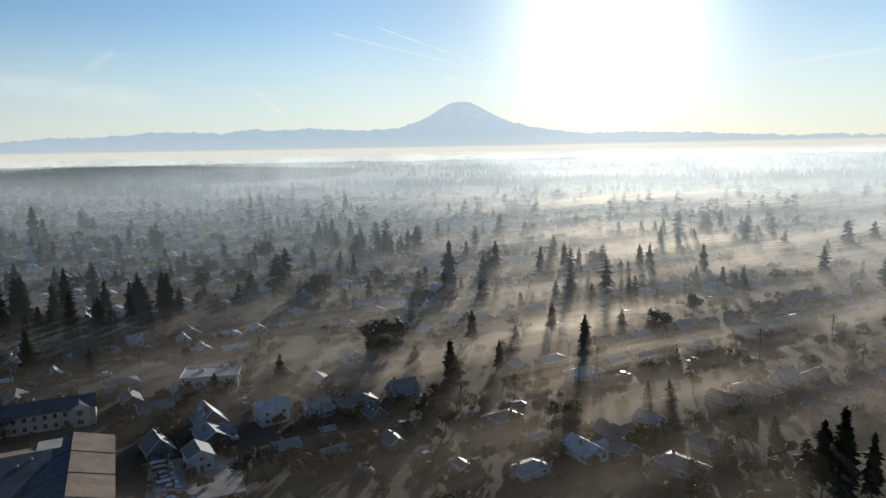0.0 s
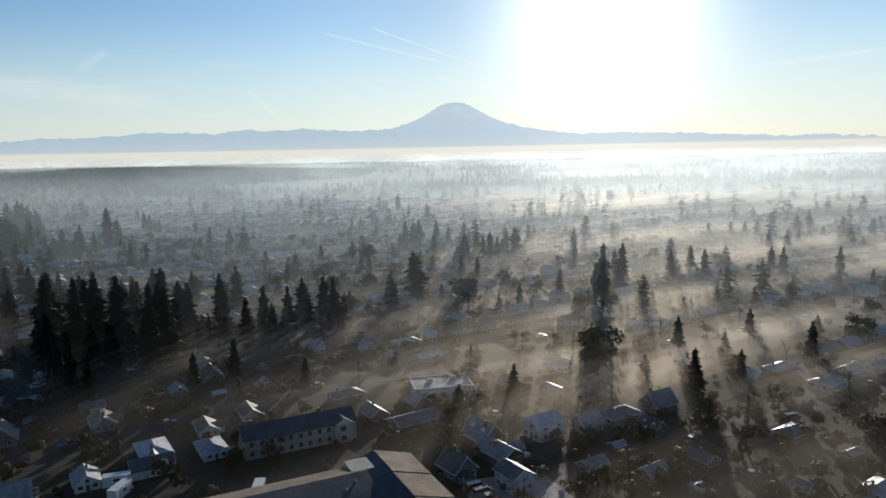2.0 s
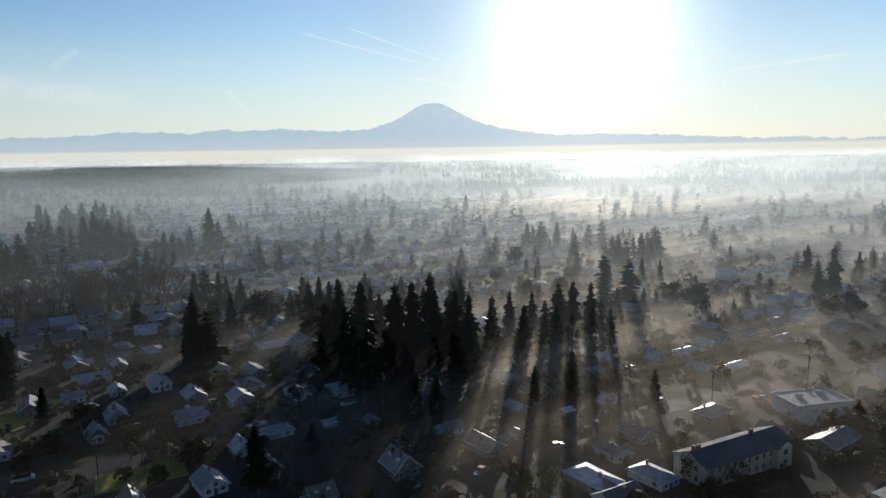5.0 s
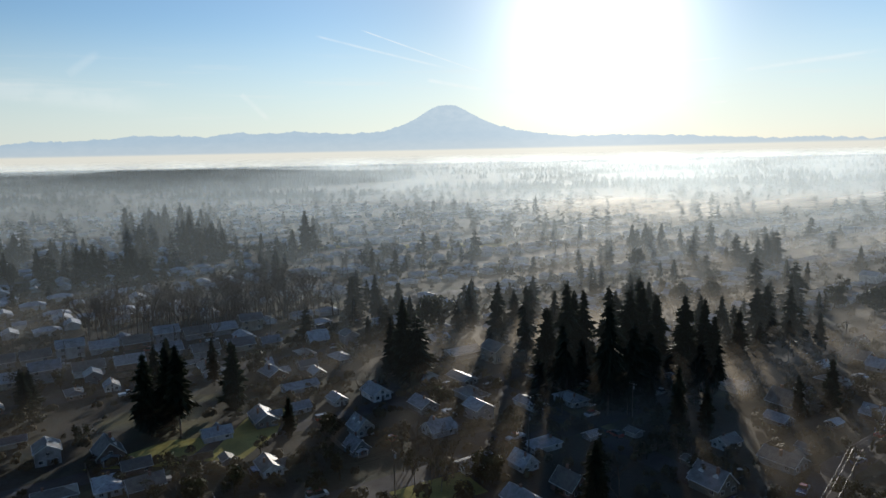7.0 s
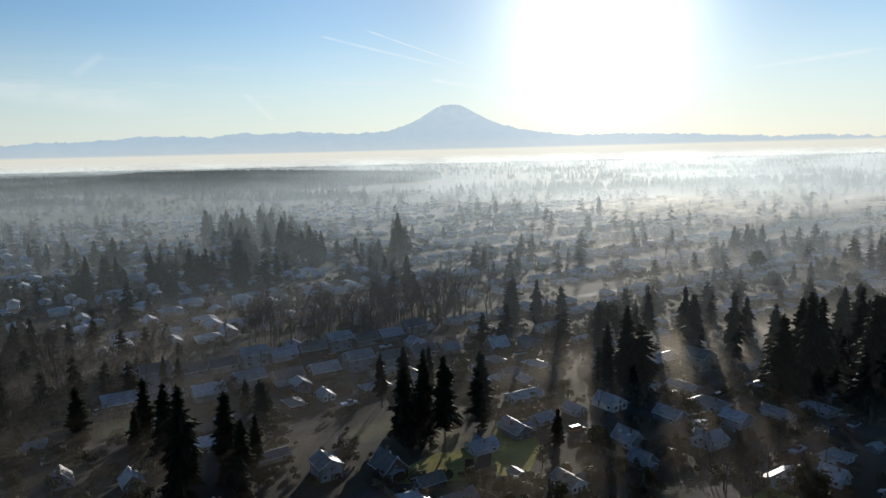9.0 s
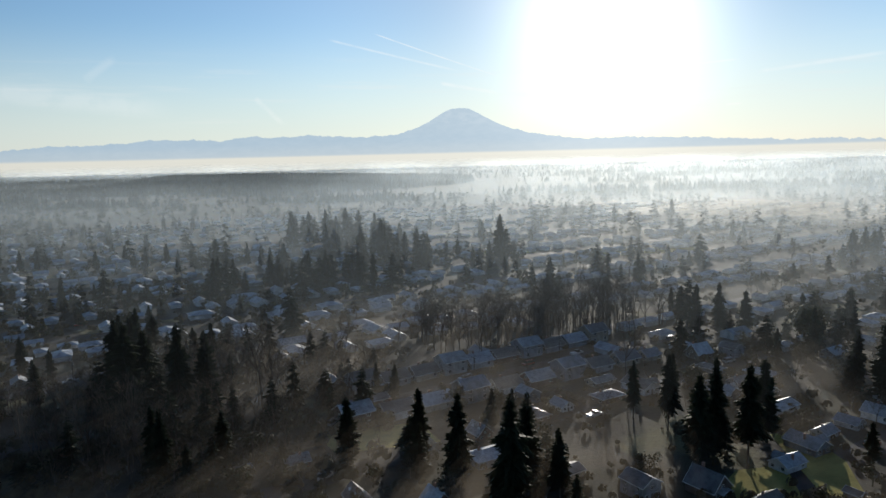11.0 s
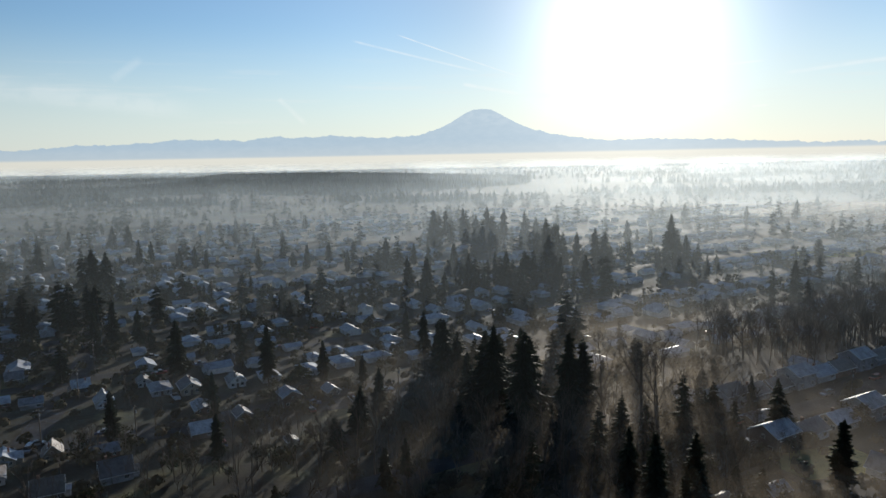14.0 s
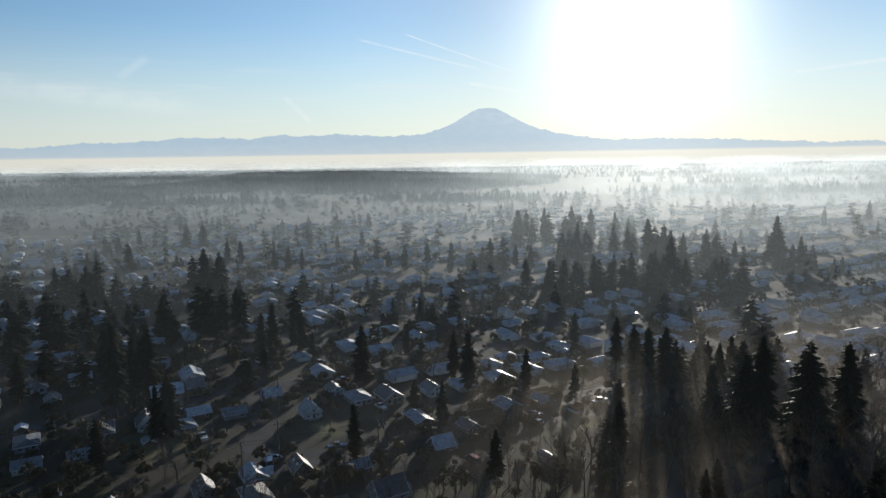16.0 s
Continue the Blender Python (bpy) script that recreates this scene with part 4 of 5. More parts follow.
FIR_PLAN_G = [(-197, 237, 34), (-196, 763, 22), (-195, 316, 22), (-192, 251, 29), (-191, 290, 21), (-191, 242, 31), (-189, 221, 36), (-187, 277, 21), (-184, 220, 14), (-184, 248, 14), (-180, 322, 19), (-180, 233, 33), (-178, 220, 12), (-175, 238, 32), (-175, 207, 18), (-171, 281, 22), (-169, 260, 31), (-169, 204, 14), (-168, 246, 28), (-168, 272, 23), (-162, 266, 24), (-162, 239, 29), (-159, 225, 26), (-158, 234, 29), (-157, 311, 23), (-157, 288, 24), (-154, 263, 13), (-148, 263, 22), (-142, 212, 13), (-142, 605, 16), (-139, 285, 19), (-138, 256, 20)]
FIR_PLAN_H = [(-136, 270, 15), (-134, 603, 16), (-131, 216, 16), (-130, 288, 18), (-130, 261, 17), (-122, 278, 23), (-118, 582, 14), (-115, 285, 22), (-115, 832, 22), (-113, 407, 12), (-110, 278, 23), (-109, 212, 11), (-108, 400, 14), (-106, 266, 16), (-93, 527, 19), (-83, 529, 20), (-77, 318, 12), (-72, 391, 14), (-70, 534, 19), (-64, 193, 8), (-61, 521, 16), (-56, 385, 15), (-48, 204, 10), (-48, 380, 14), (-47, 326, 7), (-47, 499, 16), (-43, 307, 9), (-36, 447, 20), (-33, 316, 12), (-32, 442, 17), (-15, 252, 9), (-8, 213, 9)]
FIR_PLAN_I = [(3, 325, 19), (3, 202, 14), (4, 316, 29), (11, 239, 14), (16, 439, 13), (18, 206, 12), (26, 237, 9), (30, 381, 20), (41, 252, 13), (47, 222, 16), (54, 375, 17), (55, 179, 8), (60, 177, 9), (61, 321, 14), (67, 305, 10), (68, 257, 9), (69, 387, 17), (74, 129, 17), (79, 131, 19), (83, 128, 15), (78, 391, 14), (79, 159, 6), (94, 427, 6), (94, 361, 11), (96, 354, 12), (108, 376, 17), (112, 371, 18), (130, 351, 9), (137, 335, 11), (137, 536, 13), (139, 366, 18), (141, 321, 13), (143, 452, 17), (143, 335, 8)]
FIR_PLAN_J = [(154, 451, 17), (156, 541, 13), (166, 539, 13), (172, 472, 14), (182, 353, 6), (204, 499, 13), (215, 497, 13), (225, 492, 13), (233, 491, 18), (242, 487, 11), (243, 422, 7), (264, 491, 11), (325, 543, 5)]
FIR_PLAN = [*FIR_PLAN_A, *FIR_PLAN_B, *FIR_PLAN_C, *FIR_PLAN_D, *FIR_PLAN_E, *FIR_PLAN_F, *FIR_PLAN_G, *FIR_PLAN_H, *FIR_PLAN_I, *FIR_PLAN_J]
ROUND_PLAN_A = [(-636, 326, 10), (-556, 404, 8), (-533, 523, 13), (-526, 293, 9), (-517, 519, 11), (-295, 266, 9), (-290, 189, 5), (-287, 180, 6), (-263, 211, 7), (-235, 312, 18), (-230, 176, 5), (-225, 184, 8), (-132, 393, 12), (-122, 351, 12), (-114, 447, 14), (-105, 360, 11), (-92, 389, 11), (-59, 337, 12), (-56, 314, 16), (-18, 226, 16), (-8, 297, 13), (3, 300, 12), (30, 163, 10), (80, 252, 11), (89, 395, 13), (105, 285, 9)]
ROUND_PLAN = [*ROUND_PLAN_A]
BARE_PLAN_A = [(-584, 222, 12), (-566, 238, 12), (-560, 233, 12), (-553, 220, 8), (-548, 295, 13), (-544, 222, 10), (-536, 230, 10), (-518, 231, 14), (-515, 236, 14), (-512, 230, 15), (-499, 236, 18), (-494, 231, 19), (-490, 252, 14), (-478, 249, 19), (-475, 248, 13), (-467, 248, 14), (-459, 251, 13), (-454, 238, 20), (-451, 231, 22), (-442, 218, 13), (-436, 252, 14), (-434, 277, 17), (-425, 259, 29), (-415, 232, 10), (-415, 224, 12), (-408, 299, 19), (-377, 321, 17), (-376, 336, 19), (-372, 313, 18), (-368, 326, 19), (-368, 334, 21), (-365, 309, 20)]
BARE_PLAN_B = [(-355, 324, 18), (-350, 322, 26), (-345, 333, 19), (-340, 334, 21), (-330, 340, 25), (-324, 336, 28), (-320, 340, 22), (-313, 347, 24), (-313, 276, 20), (-309, 344, 28), (-302, 352, 26), (-294, 353, 26), (-289, 350, 21), (-286, 431, 20), (-280, 346, 23), (-274, 417, 22), (-257, 449, 18), (-236, 187, 13), (-232, 188, 13), (-200, 169, 14), (-155, 485, 18), (-150, 472, 18), (-96, 477, 20), (-94, 274, 10), (-38, 326, 16), (58, 632, 13), (100, 580, 18)]
BARE_PLAN = [*BARE_PLAN_A, *BARE_PLAN_B]
HOUSE_PLAN_A = [(-714, 385, 11), (-710, 425, 14), (-702, 460, 12), (-702, 337, 10), (-689, 335, 12), (-666, 290, 8), (-661, 267, 7), (-653, 257, 11), (-651, 480, 17), (-644, 243, 10), (-641, 432, 17), (-641, 498, 17), (-639, 479, 15), (-639, 299, 11), (-634, 249, 8), (-631, 312, 14), (-629, 288, 15), (-626, 302, 8), (-621, 258, 7), (-618, 424, 12), (-616, 269, 10), (-608, 403, 16), (-605, 443, 14), (-605, 278, 10), (-599, 336, 8), (-598, 293, 8), (-597, 404, 14), (-596, 231, 8), (-587, 316, 12), (-587, 238, 10), (-587, 410, 11), (-584, 350, 13)]
HOUSE_PLAN_B = [(-577, 326, 7), (-577, 242, 8), (-576, 426, 13), (-571, 378, 8), (-571, 291, 12), (-571, 344, 12), (-558, 366, 10), (-555, 483, 16), (-553, 348, 10), (-553, 411, 15), (-551, 274, 10), (-547, 457, 13), (-544, 255, 10), (-540, 340, 9), (-537, 268, 9), (-529, 326, 8), (-526, 279, 11), (-521, 364, 13), (-518, 386, 10), (-518, 249, 7), (-515, 288, 8), (-513, 333, 12), (-507, 362, 12), (-501, 339, 9), (-490, 328, 11), (-486, 384, 16), (-478, 422, 17), (-465, 410, 17), (-458, 358, 12), (-455, 344, 16), (-449, 391, 17), (-448, 379, 15)]
HOUSE_PLAN_C = [(-432, 357, 14), (-431, 328, 15), (-430, 377, 17), (-427, 317, 14), (-427, 397, 16), (-419, 217, 7), (-408, 357, 17), (-407, 277, 13), (-407, 220, 9), (-403, 404, 17), (-400, 347, 16), (-398, 460, 17), (-397, 237, 8), (-394, 279, 9), (-393, 262, 11), (-391, 337, 13), (-390, 201, 9), (-385, 391, 16), (-381, 363, 15), (-380, 288, 12), (-378, 257, 14), (-374, 344, 12), (-373, 199, 9), (-370, 295, 12), (-362, 235, 8), (-357, 310, 12), (-346, 261, 10), (-345, 277, 11), (-344, 211, 10), (-338, 353, 15), (-337, 254, 9), (-332, 273, 11)]
HOUSE_PLAN_D = [(-332, 310, 11), (-329, 202, 11), (-321, 275, 10), (-319, 317, 11), (-310, 309, 13), (-307, 332, 12), (-305, 195, 10), (-299, 185, 12), (-298, 301, 11), (-293, 270, 8), (-285, 198, 7), (-284, 330, 12), (-282, 312, 11), (-282, 285, 10), (-280, 301, 13), (-277, 248, 12), (-274, 193, 10), (-274, 262, 9), (-274, 230, 8), (-268, 302, 11), (-264, 236, 8), (-256, 327, 14), (-255, 214, 11), (-255, 202, 8), (-253, 240, 13), (-246, 309, 11), (-240, 254, 14), (-239, 229, 12), (-235, 212, 11), (-227, 192, 10), (-227, 252, 11), (-226, 279, 16)]
HOUSE_PLAN_E = [(-225, 237, 12), (-224, 222, 11), (-216, 191, 8), (-214, 274, 17), (-210, 201, 10), (-209, 229, 10), (-199, 269, 10), (-197, 206, 7), (-197, 231, 11), (-194, 166, 8), (-190, 242, 10), (-186, 207, 7), (-180, 258, 8), (-178, 178, 13), (-178, 190, 7), (-166, 199, 8), (-159, 250, 10), (-158, 188, 12), (-149, 195, 7), (-147, 237, 11), (-147, 212, 8), (-137, 169, 13), (-134, 209, 7), (-128, 235, 7), (-121, 213, 9), (-116, 239, 12), (-113, 252, 8), (-96, 261, 13), (-84, 241, 10), (-84, 279, 9), (-76, 184, 14), (-73, 242, 10)]
HOUSE_PLAN_F = [(-62, 275, 9), (-60, 293, 12), (-59, 172, 15), (-54, 150, 11), (-49, 211, 8), (-44, 176, 13), (-39, 273, 11), (-36, 157, 8), (-36, 205, 10), (-28, 167, 7), (-24, 153, 8), (-18, 279, 12), (-17, 176, 10), (-16, 239, 12), (-11, 159, 8), (5, 146, 7), (16, 172, 11), (23, 160, 7), (41, 152, 12)]
HOUSE_PLAN = [*HOUSE_PLAN_A, *HOUSE_PLAN_B, *HOUSE_PLAN_C, *HOUSE_PLAN_D, *HOUSE_PLAN_E, *HOUSE_PLAN_F]

# ---- trees in place ----
rng = random.Random(21)


def near_count(plan, x, y, reach):
    return sum(math.hypot(x - a, y - b) < reach for a, b, _ in plan)


def stand_fir(x, y, h):
    if y > 900 or (y > 520 and h < 14):
        kind, wide = rng.choice(FARFIRS), 1.05
    elif h < 11:
        kind, wide = rng.choice(CEDARS), 1.1
    else:
        kind, wide = rng.choice(FIRS), rng.uniform(0.86, 1.1)
    plant(kind, place(x, y, rise(x, y), rng.uniform(0, 360), h * wide, h * wide, h))


GROVE = Shape()
rng_far = random.Random(5)
SPIRES = [conifer_mesh(rng_far, 10, 6, 1, 0.5, "spire", 0.03, f) for f in (0.2, 0.25, 0.3)]


def spire(shape, x, y, h):
    """A far fir, joined to the rest."""
    wide = h * rng.uniform(0.95, 1.6)
    m, me = place(x, y, rise(x, y), rng.uniform(0, 360), wide, wide, h), rng.choice(SPIRES)
    shape.add([m @ v.co for v in me.vertices], [tuple(p.vertices) for p in me.polygons], 1)


def by_rows(x, y):
    """The open, sunlit ground about the row houses."""
    return -408 < x < -285 and 262 < y < 390


def joined(shape, template, m):
    """Adds a tree's or house's meshes to one joined mesh."""
    for child in template.children:
        shape.add([m @ v.co for v in child.data.vertices], [tuple(p.vertices) for p in child.data.polygons], 0 if child.name.startswith(("trunk", "wall", "window", "gutter", "bargeboard")) else 1)


# Undergrown firs between those that can be told apart.
for x, y, h in FIR_PLAN:
    stand_fir(x, y, max(h, 5))
for x, y, h in FIR_PLAN:
    if h > 9 and near_count(FIR_PLAN, x, y, 16) > 2 and y < 600:
        a, d, k = rng.uniform(0, 6.28), rng.uniform(2, 6), h * rng.uniform(0.35, 0.8)
        joined(GROVE, rng.choice(CEDARS if rng.random() < 0.3 and y < 420 else FARFIRS), place(x + d * math.cos(a), y + abs(d * math.sin(a)), 0, rng.uniform(0, 360), k * 1.2, k * 1.2, k))
for x, y, h in ROUND_PLAN:
    plant(rng.choice(ROUNDS), place(x, y, 0, rng.uniform(0, 360), h * 1.05, h * 1.05, h))
for x, y, h in BARE_PLAN:
    plant(rng.choice(BARES), place(x, y, 0, rng.uniform(0, 360), h * 0.95, h * 0.95, h))
for x, y, h in FIR_PLAN:
    if h >= 20 and 400 < y < 720:
        for _ in range(2):
            a, d, k = rng.uniform(0, 6.28), rng.uniform(4, 10), h * rng.uniform(0.55, 0.95)
            joined(GROVE, rng.choice(FARFIRS), place(x + d * math.cos(a), y + d * math.sin(a), 0, rng.uniform(0, 360), k, k, k))
THICKET = Shape()
rng_low = random.Random(8)
SCRUB = [bare_mesh(rng_low, 4) for _ in range(4)]


def scrub(x, y, k):
    """A young bare tree, joined to the thicket."""
    m = place(x, y, 0, rng_low.uniform(0, 360), k * 1.1, k * 1.1, k)
    for me in rng_low.choice(SCRUB):
        THICKET.add([m @ v.co for v in me.vertices], [tuple(p.vertices) for p in me.polygons])


for _ in range(230):
    x, y = rng_low.uniform(-485, -395), rng_low.uniform(205, 300)
    if noise.noise((x * 0.02, y * 0.02, 7)) > rng_low.uniform(-0.5, 0.2):
        scrub(x, y, rng_low.uniform(5, 13))
for _ in range(130):
    x, y = rng_low.uniform(-610, -480), rng_low.uniform(195, 262)
    if noise.noise((x * 0.02, y * 0.02, 17)) > rng_low.uniform(-0.4, 0.25):
        scrub(x, y, rng_low.uniform(5, 12))
for _ in range(160):
    x = rng_low.uniform(-380, -285)
    scrub(x, 342 + (x + 330) * 0.3 + rng_low.uniform(-14, 22), rng_low.uniform(8, 20))
for _ in range(300):
    y = rng_low.uniform(150, 480)
    x = rng_low.uniform(-0.6 * y - 520, 0.6 * y)
    scrub(x, y, rng_low.uniform(4, 9))
for x, y, h in BARE_PLAN:
    if near_count(BARE_PLAN, x, y, 40) > 2:
        for _ in range(3):
            k = h * rng.uniform(0.5, 0.95)
            joined(THICKET, rng.choice(BARES), place(x + rng.uniform(-12, 12), y + rng.uniform(-8, 8), 0, rng.uniform(0, 360), k, k, k))

# ---- houses in place ----
ROWS = [((-397, 274), (-312, 327), 10), ((-396, 245), (-308, 296), 9)]


def beside_row(x, y):
    for (x0, y0), (x1, y1), _ in ROWS:
        t = max(0.0, min(1.0, ((x - x0) * (x1 - x0) + (y - y0) * (y1 - y0)) / ((x1 - x0) ** 2 + (y1 - y0) ** 2)))
        if math.hypot(x - x0 - t * (x1 - x0), y - y0 - t * (y1 - y0)) < 9:
            return True
    return False


ALL_HOUSES = []
for (x0, y0), (x1, y1), n in ROWS:
    for i in range(n):
        t = i / (n - 1)
        plant(HOUSES[0] if i % 3 else HOUSES[4], place(x0 + (x1 - x0) * t, y0 + (y1 - y0) * t, 0, 122 + rng.uniform(-2, 2), 0.88))
HOUSE_PLAN = [h for h in HOUSE_PLAN if not beside_row(h[0], h[1])]
for x, y, wide in HOUSE_PLAN:
    if min(math.hypot(x + 112, y - 167), math.hypot(x + 92, y - 176), math.hypot(x + 69, y - 206), math.hypot(x + 94, y - 135) - 12) < 16:
        continue
    side = rng.random() < 0.5
    turn = 32 + 90 * side + rng.choice((0, 180)) + rng.uniform(-3, 3)
    kind = GARAGE if wide < 8 else rng.choice(HOUSES[:2] if wide < 10 else HOUSES)
    ALL_HOUSES.append((y, len(ALL_HOUSES), kind, place(x, y, rise(x, y), turn, min(0.86, max(0.56, wide / 17.0)))))

TAKEN = [(x, y) for x, y, _ in HOUSE_PLAN]
GREEN = [(x, y) for x, y, _ in FIR_PLAN]


def clear_of(spots, x, y, gap):
    return all(abs(x - a) > gap or abs(y - b) > gap for a, b in spots)


def on_road(x, y, gap):
    """Whether a street passes within gap of the place."""
    for pts in ROADS:
        for (x0, y0), (x1, y1) in zip(pts, pts[1:]):
            t = max(0.0, min(1.0, ((x - x0) * (x1 - x0) + (y - y0) * (y1 - y0)) / ((x1 - x0) ** 2 + (y1 - y0) ** 2)))
            if math.hypot(x - x0 - t * (x1 - x0), y - y0 - t * (y1 - y0)) < gap:
                return True
    return False


FAR_ROWS = Shape()
TAKEN += [(-102, 171), (-112, 166), (-92, 176), (-69, 205), (-80, 140), (-95, 135), (-110, 130), (-75, 125), (-74, 150)]
for row in range(39):
    for col in range(-64, 45):
        u, v = col * 13.4 + rng.uniform(-2, 2), 60 + row * 28 + (8 if row % 2 else -3) + rng.uniform(-2, 2)
        x, y = uv(u, v)
        if not (138 < y < 1050 and -0.66 * y - 560 < x < 0.66 * y + 20) or (-545 < x < -390 and y < 300) or beside_row(x, y) or rng.random() < 0.08 + 0.28 * (y > 650) or (y < 450 and on_road(x, y, 8.5)):
            continue
        if not clear_of(TAKEN, x, y, 8.0) or not clear_of(GREEN, x, y, 4.5):
            continue
        TAKEN.append((x, y))
        m = place(x, y, rise(x, y), 32 + 90 * (rng.random() < 0.4) + rng.uniform(-4, 4), rng.uniform(0.56, 0.8))
        if y < 320 and not clear_of(GREEN, x, y, 6):
            continue
        ALL_HOUSES.append((y, len(ALL_HOUSES), rng.choice(HOUSES[:4] if y < 320 else FARHOUSES[:2] if rng.random() < 0.8 else FARHOUSES), m))
ALL_HOUSES.sort()
for i, (y, _, kind, m) in enumerate(ALL_HOUSES):
    if i < 275:
        plant(kind, m)
    else:
        joined(FAR_ROWS, kind if kind in FARHOUSES else FARHOUSES[i % 2], m)
tagged(new("far_house_rows", FAR_ROWS.mesh("far_house_rows", [SIDING, SHINGLE])), "rows of far low houses sunk in the mist", "houses", kind="stuff")

count = 0
while count < 1900:
    y = rng.uniform(300, 1450)
    x = rng.uniform(-0.66 * y - 560, 0.66 * y + 20)
    if noise.noise((x * 0.011, y * 0.011, 5)) < rng.uniform(-0.15, 0.4) or by_rows(x, y) or not clear_of(TAKEN, x, y, 5):
        continue
    count += 1
    h = rng.uniform(5, 12) if rng.random() < 0.6 else rng.uniform(11, 23)
    if y > 560:
        spire(GROVE, x, y, h)
    else:
        joined(GROVE, rng.choice(FARFIRS), place(x, y, rise(x, y), rng.uniform(0, 360), h * 1.15, h * 1.15, h))
count = 0
while count < 110:
    x, y = rng.uniform(-482, -392), rng.uniform(212, 312)
    if noise.noise((x * 0.02, y * 0.02, 7)) < rng.uniform(-0.5, 0.25):
        continue
    count += 1
    k = rng.uniform(6, 15)
    joined(THICKET, rng.choice(BARES), place(x, y, 0, rng.uniform(0, 360), k, k, k))
    if count % 3 == 0:
        k = rng.uniform(6, 16)
        joined(GROVE, rng.choice(FARFIRS), place(x + rng.uniform(-5, 5), y + rng.uniform(-5, 5), 0, rng.uniform(0, 360), k, k, k))
tagged(new("conifer_undergrowth", GROVE.mesh("conifer_undergrowth", [BARK, NEEDLE])), "many smaller dark conifers among houses and groves", "trees", kind="stuff")
tagged(new("bare_thicket", THICKET.mesh("bare_thicket", [TWIG, TWIG])), "thicket of leafless grey-brown alders in the ravine", "trees", kind="stuff")


def far_woods():
    """Distant woods: thousands of small ragged spires on plain and ridge."""
    s = Shape()
    n = 0
    while n < 10500:
        y = 1250 + 3500 * rng.random() ** 1.6
        x = rng.uniform(-0.7 * y - 560, 0.7 * y + 20)
        if rise(x, y) < 3 and noise.noise((x * 0.0022, y * 0.006, 9)) < rng.uniform(0.0, 0.35):
            continue
        n += 1
        h, r, z0 = rng.uniform(8, 19), rng.uniform(3.5, 7.5), rise(x, y) - 0.5
        a = rng.uniform(0, 3)
        for k in range(3):
            b, t, rr = z0 + h * 0.28 * k, z0 + h * (0.55 + 0.225 * k), r * (1 - 0.27 * k)
            ring = [(x + rr * rng.uniform(0.7, 1.2) * math.cos(a + 1.2566 * i), y + rr * math.sin(a + 1.2566 * i), b + rng.uniform(-1, 1)) for i in range(5)]
            s.add([*ring, (x + rng.uniform(-0.4, 0.4), y, t)], [(i, (i + 1) % 5, 5) for i in range(5)])
    for _ in range(16000):
        pick = rng.random()
        if pick < 0.5:
            y, x = rng.gauss(2080, 240), rng.uniform(-1420, -150)
        elif pick < 0.75:
            y, x = rng.gauss(1420, 230), rng.uniform(-2100, -1050)
        else:
            y, x = rng.gauss(2950, 330), rng.uniform(-3300, -700)
        if rise(x, y) < 1.5:
            continue
        h, r, z0 = rng.uniform(10, 19), rng.uniform(4, 7), rise(x, y) - 1.0
        for k in range(2):
            ring = [(x + r * (1 - 0.35 * k) * math.cos(1.2566 * i), y + r * math.sin(1.2566 * i), z0 + h * 0.4 * k) for i in range(5)]
            s.add([*ring, (x, y, z0 + h * (0.65 + 0.35 * k))], [(i, (i + 1) % 5, 5) for i in range(5)])
    tagged(new("far_woods", s.mesh("far_woods", FARWOOD)), "distant conifer woods sunk in bright mist", "woods", kind="stuff")


far_woods()


# ---- garden trees ----
def lump_tree(rng, leaves, size):
    """A small rounded garden tree: leaf clumps round uneven lobes on a forked stem."""
    s = Shape()
    lobes = [(Vector((rng.uniform(-0.32, 0.32), rng.uniform(-0.32, 0.32), rng.uniform(0.26, 0.76))), rng.uniform(0.12, 0.26)) for _ in range(8)]
    for i in range(leaves):
        c, r = lobes[i % 8]
        d = Vector((rng.gauss(0, 1), rng.gauss(0, 1), rng.gauss(0, 0.8))).normalized()
        p, a = c + d * r * rng.uniform(0.45, 1.1), d.orthogonal().normalized()
        b, h, t = d.cross(a), size * rng.uniform(0.7, 1.4), rng.uniform(0, 6.28)
        e1, e2 = a * math.cos(t) + b * math.sin(t) + d * rng.uniform(-0.6, 0.6), b * math.cos(t) - a * math.sin(t) + d * rng.uniform(-0.6, 0.6)
        s.add([p - e1 * h, p + e2 * h * 0.7, p + e1 * h, p - e2 * h * 0.7], [(0, 1, 2, 3)])
    s.tube((0, 0, -0.03), (0, 0, 0.5), 0.03, 0.015, 4)
    for c, _ in lobes[:3]:
        s.tube((0, 0, 0.25), c, 0.014, 0.005, 3)
    return s


GARDEN, kinds, small = Shape(), [lump_tree(rng, 440, 0.034) for _ in range(6)], [lump_tree(rng, 120, 0.07) for _ in range(6)]
count = 0
while count < 2300:
    y = rng.uniform(125, 620) if count < 1300 else rng.uniform(500, 1400)
    x = rng.uniform(-0.66 * y - 545, 0.66 * y + 10)
    if by_rows(x, y) or not clear_of(TAKEN, x, y, 4.2) or noise.noise((x * 0.012, y * 0.012, 3)) < rng.uniform(-0.7, 0.3):
        continue
    count += 1
    q, k, wide, a = rng.choice(kinds if y < 330 else small), rng.uniform(3.0, 8.5), rng.uniform(0.8, 1.25), rng.uniform(0, 6.28)
    c, e = math.cos(a), math.sin(a)
    GARDEN.add([(x + k * wide * (c * v[0] - e * v[1]), y + k * wide * (e * v[0] + c * v[1]), rise(x, y) + k * v[2]) for v in q.v], q.f)
tagged(new("garden_trees", GARDEN.mesh("garden_trees", LEAF)), "dark rounded evergreen garden trees between the houses", "trees", kind="stuff")


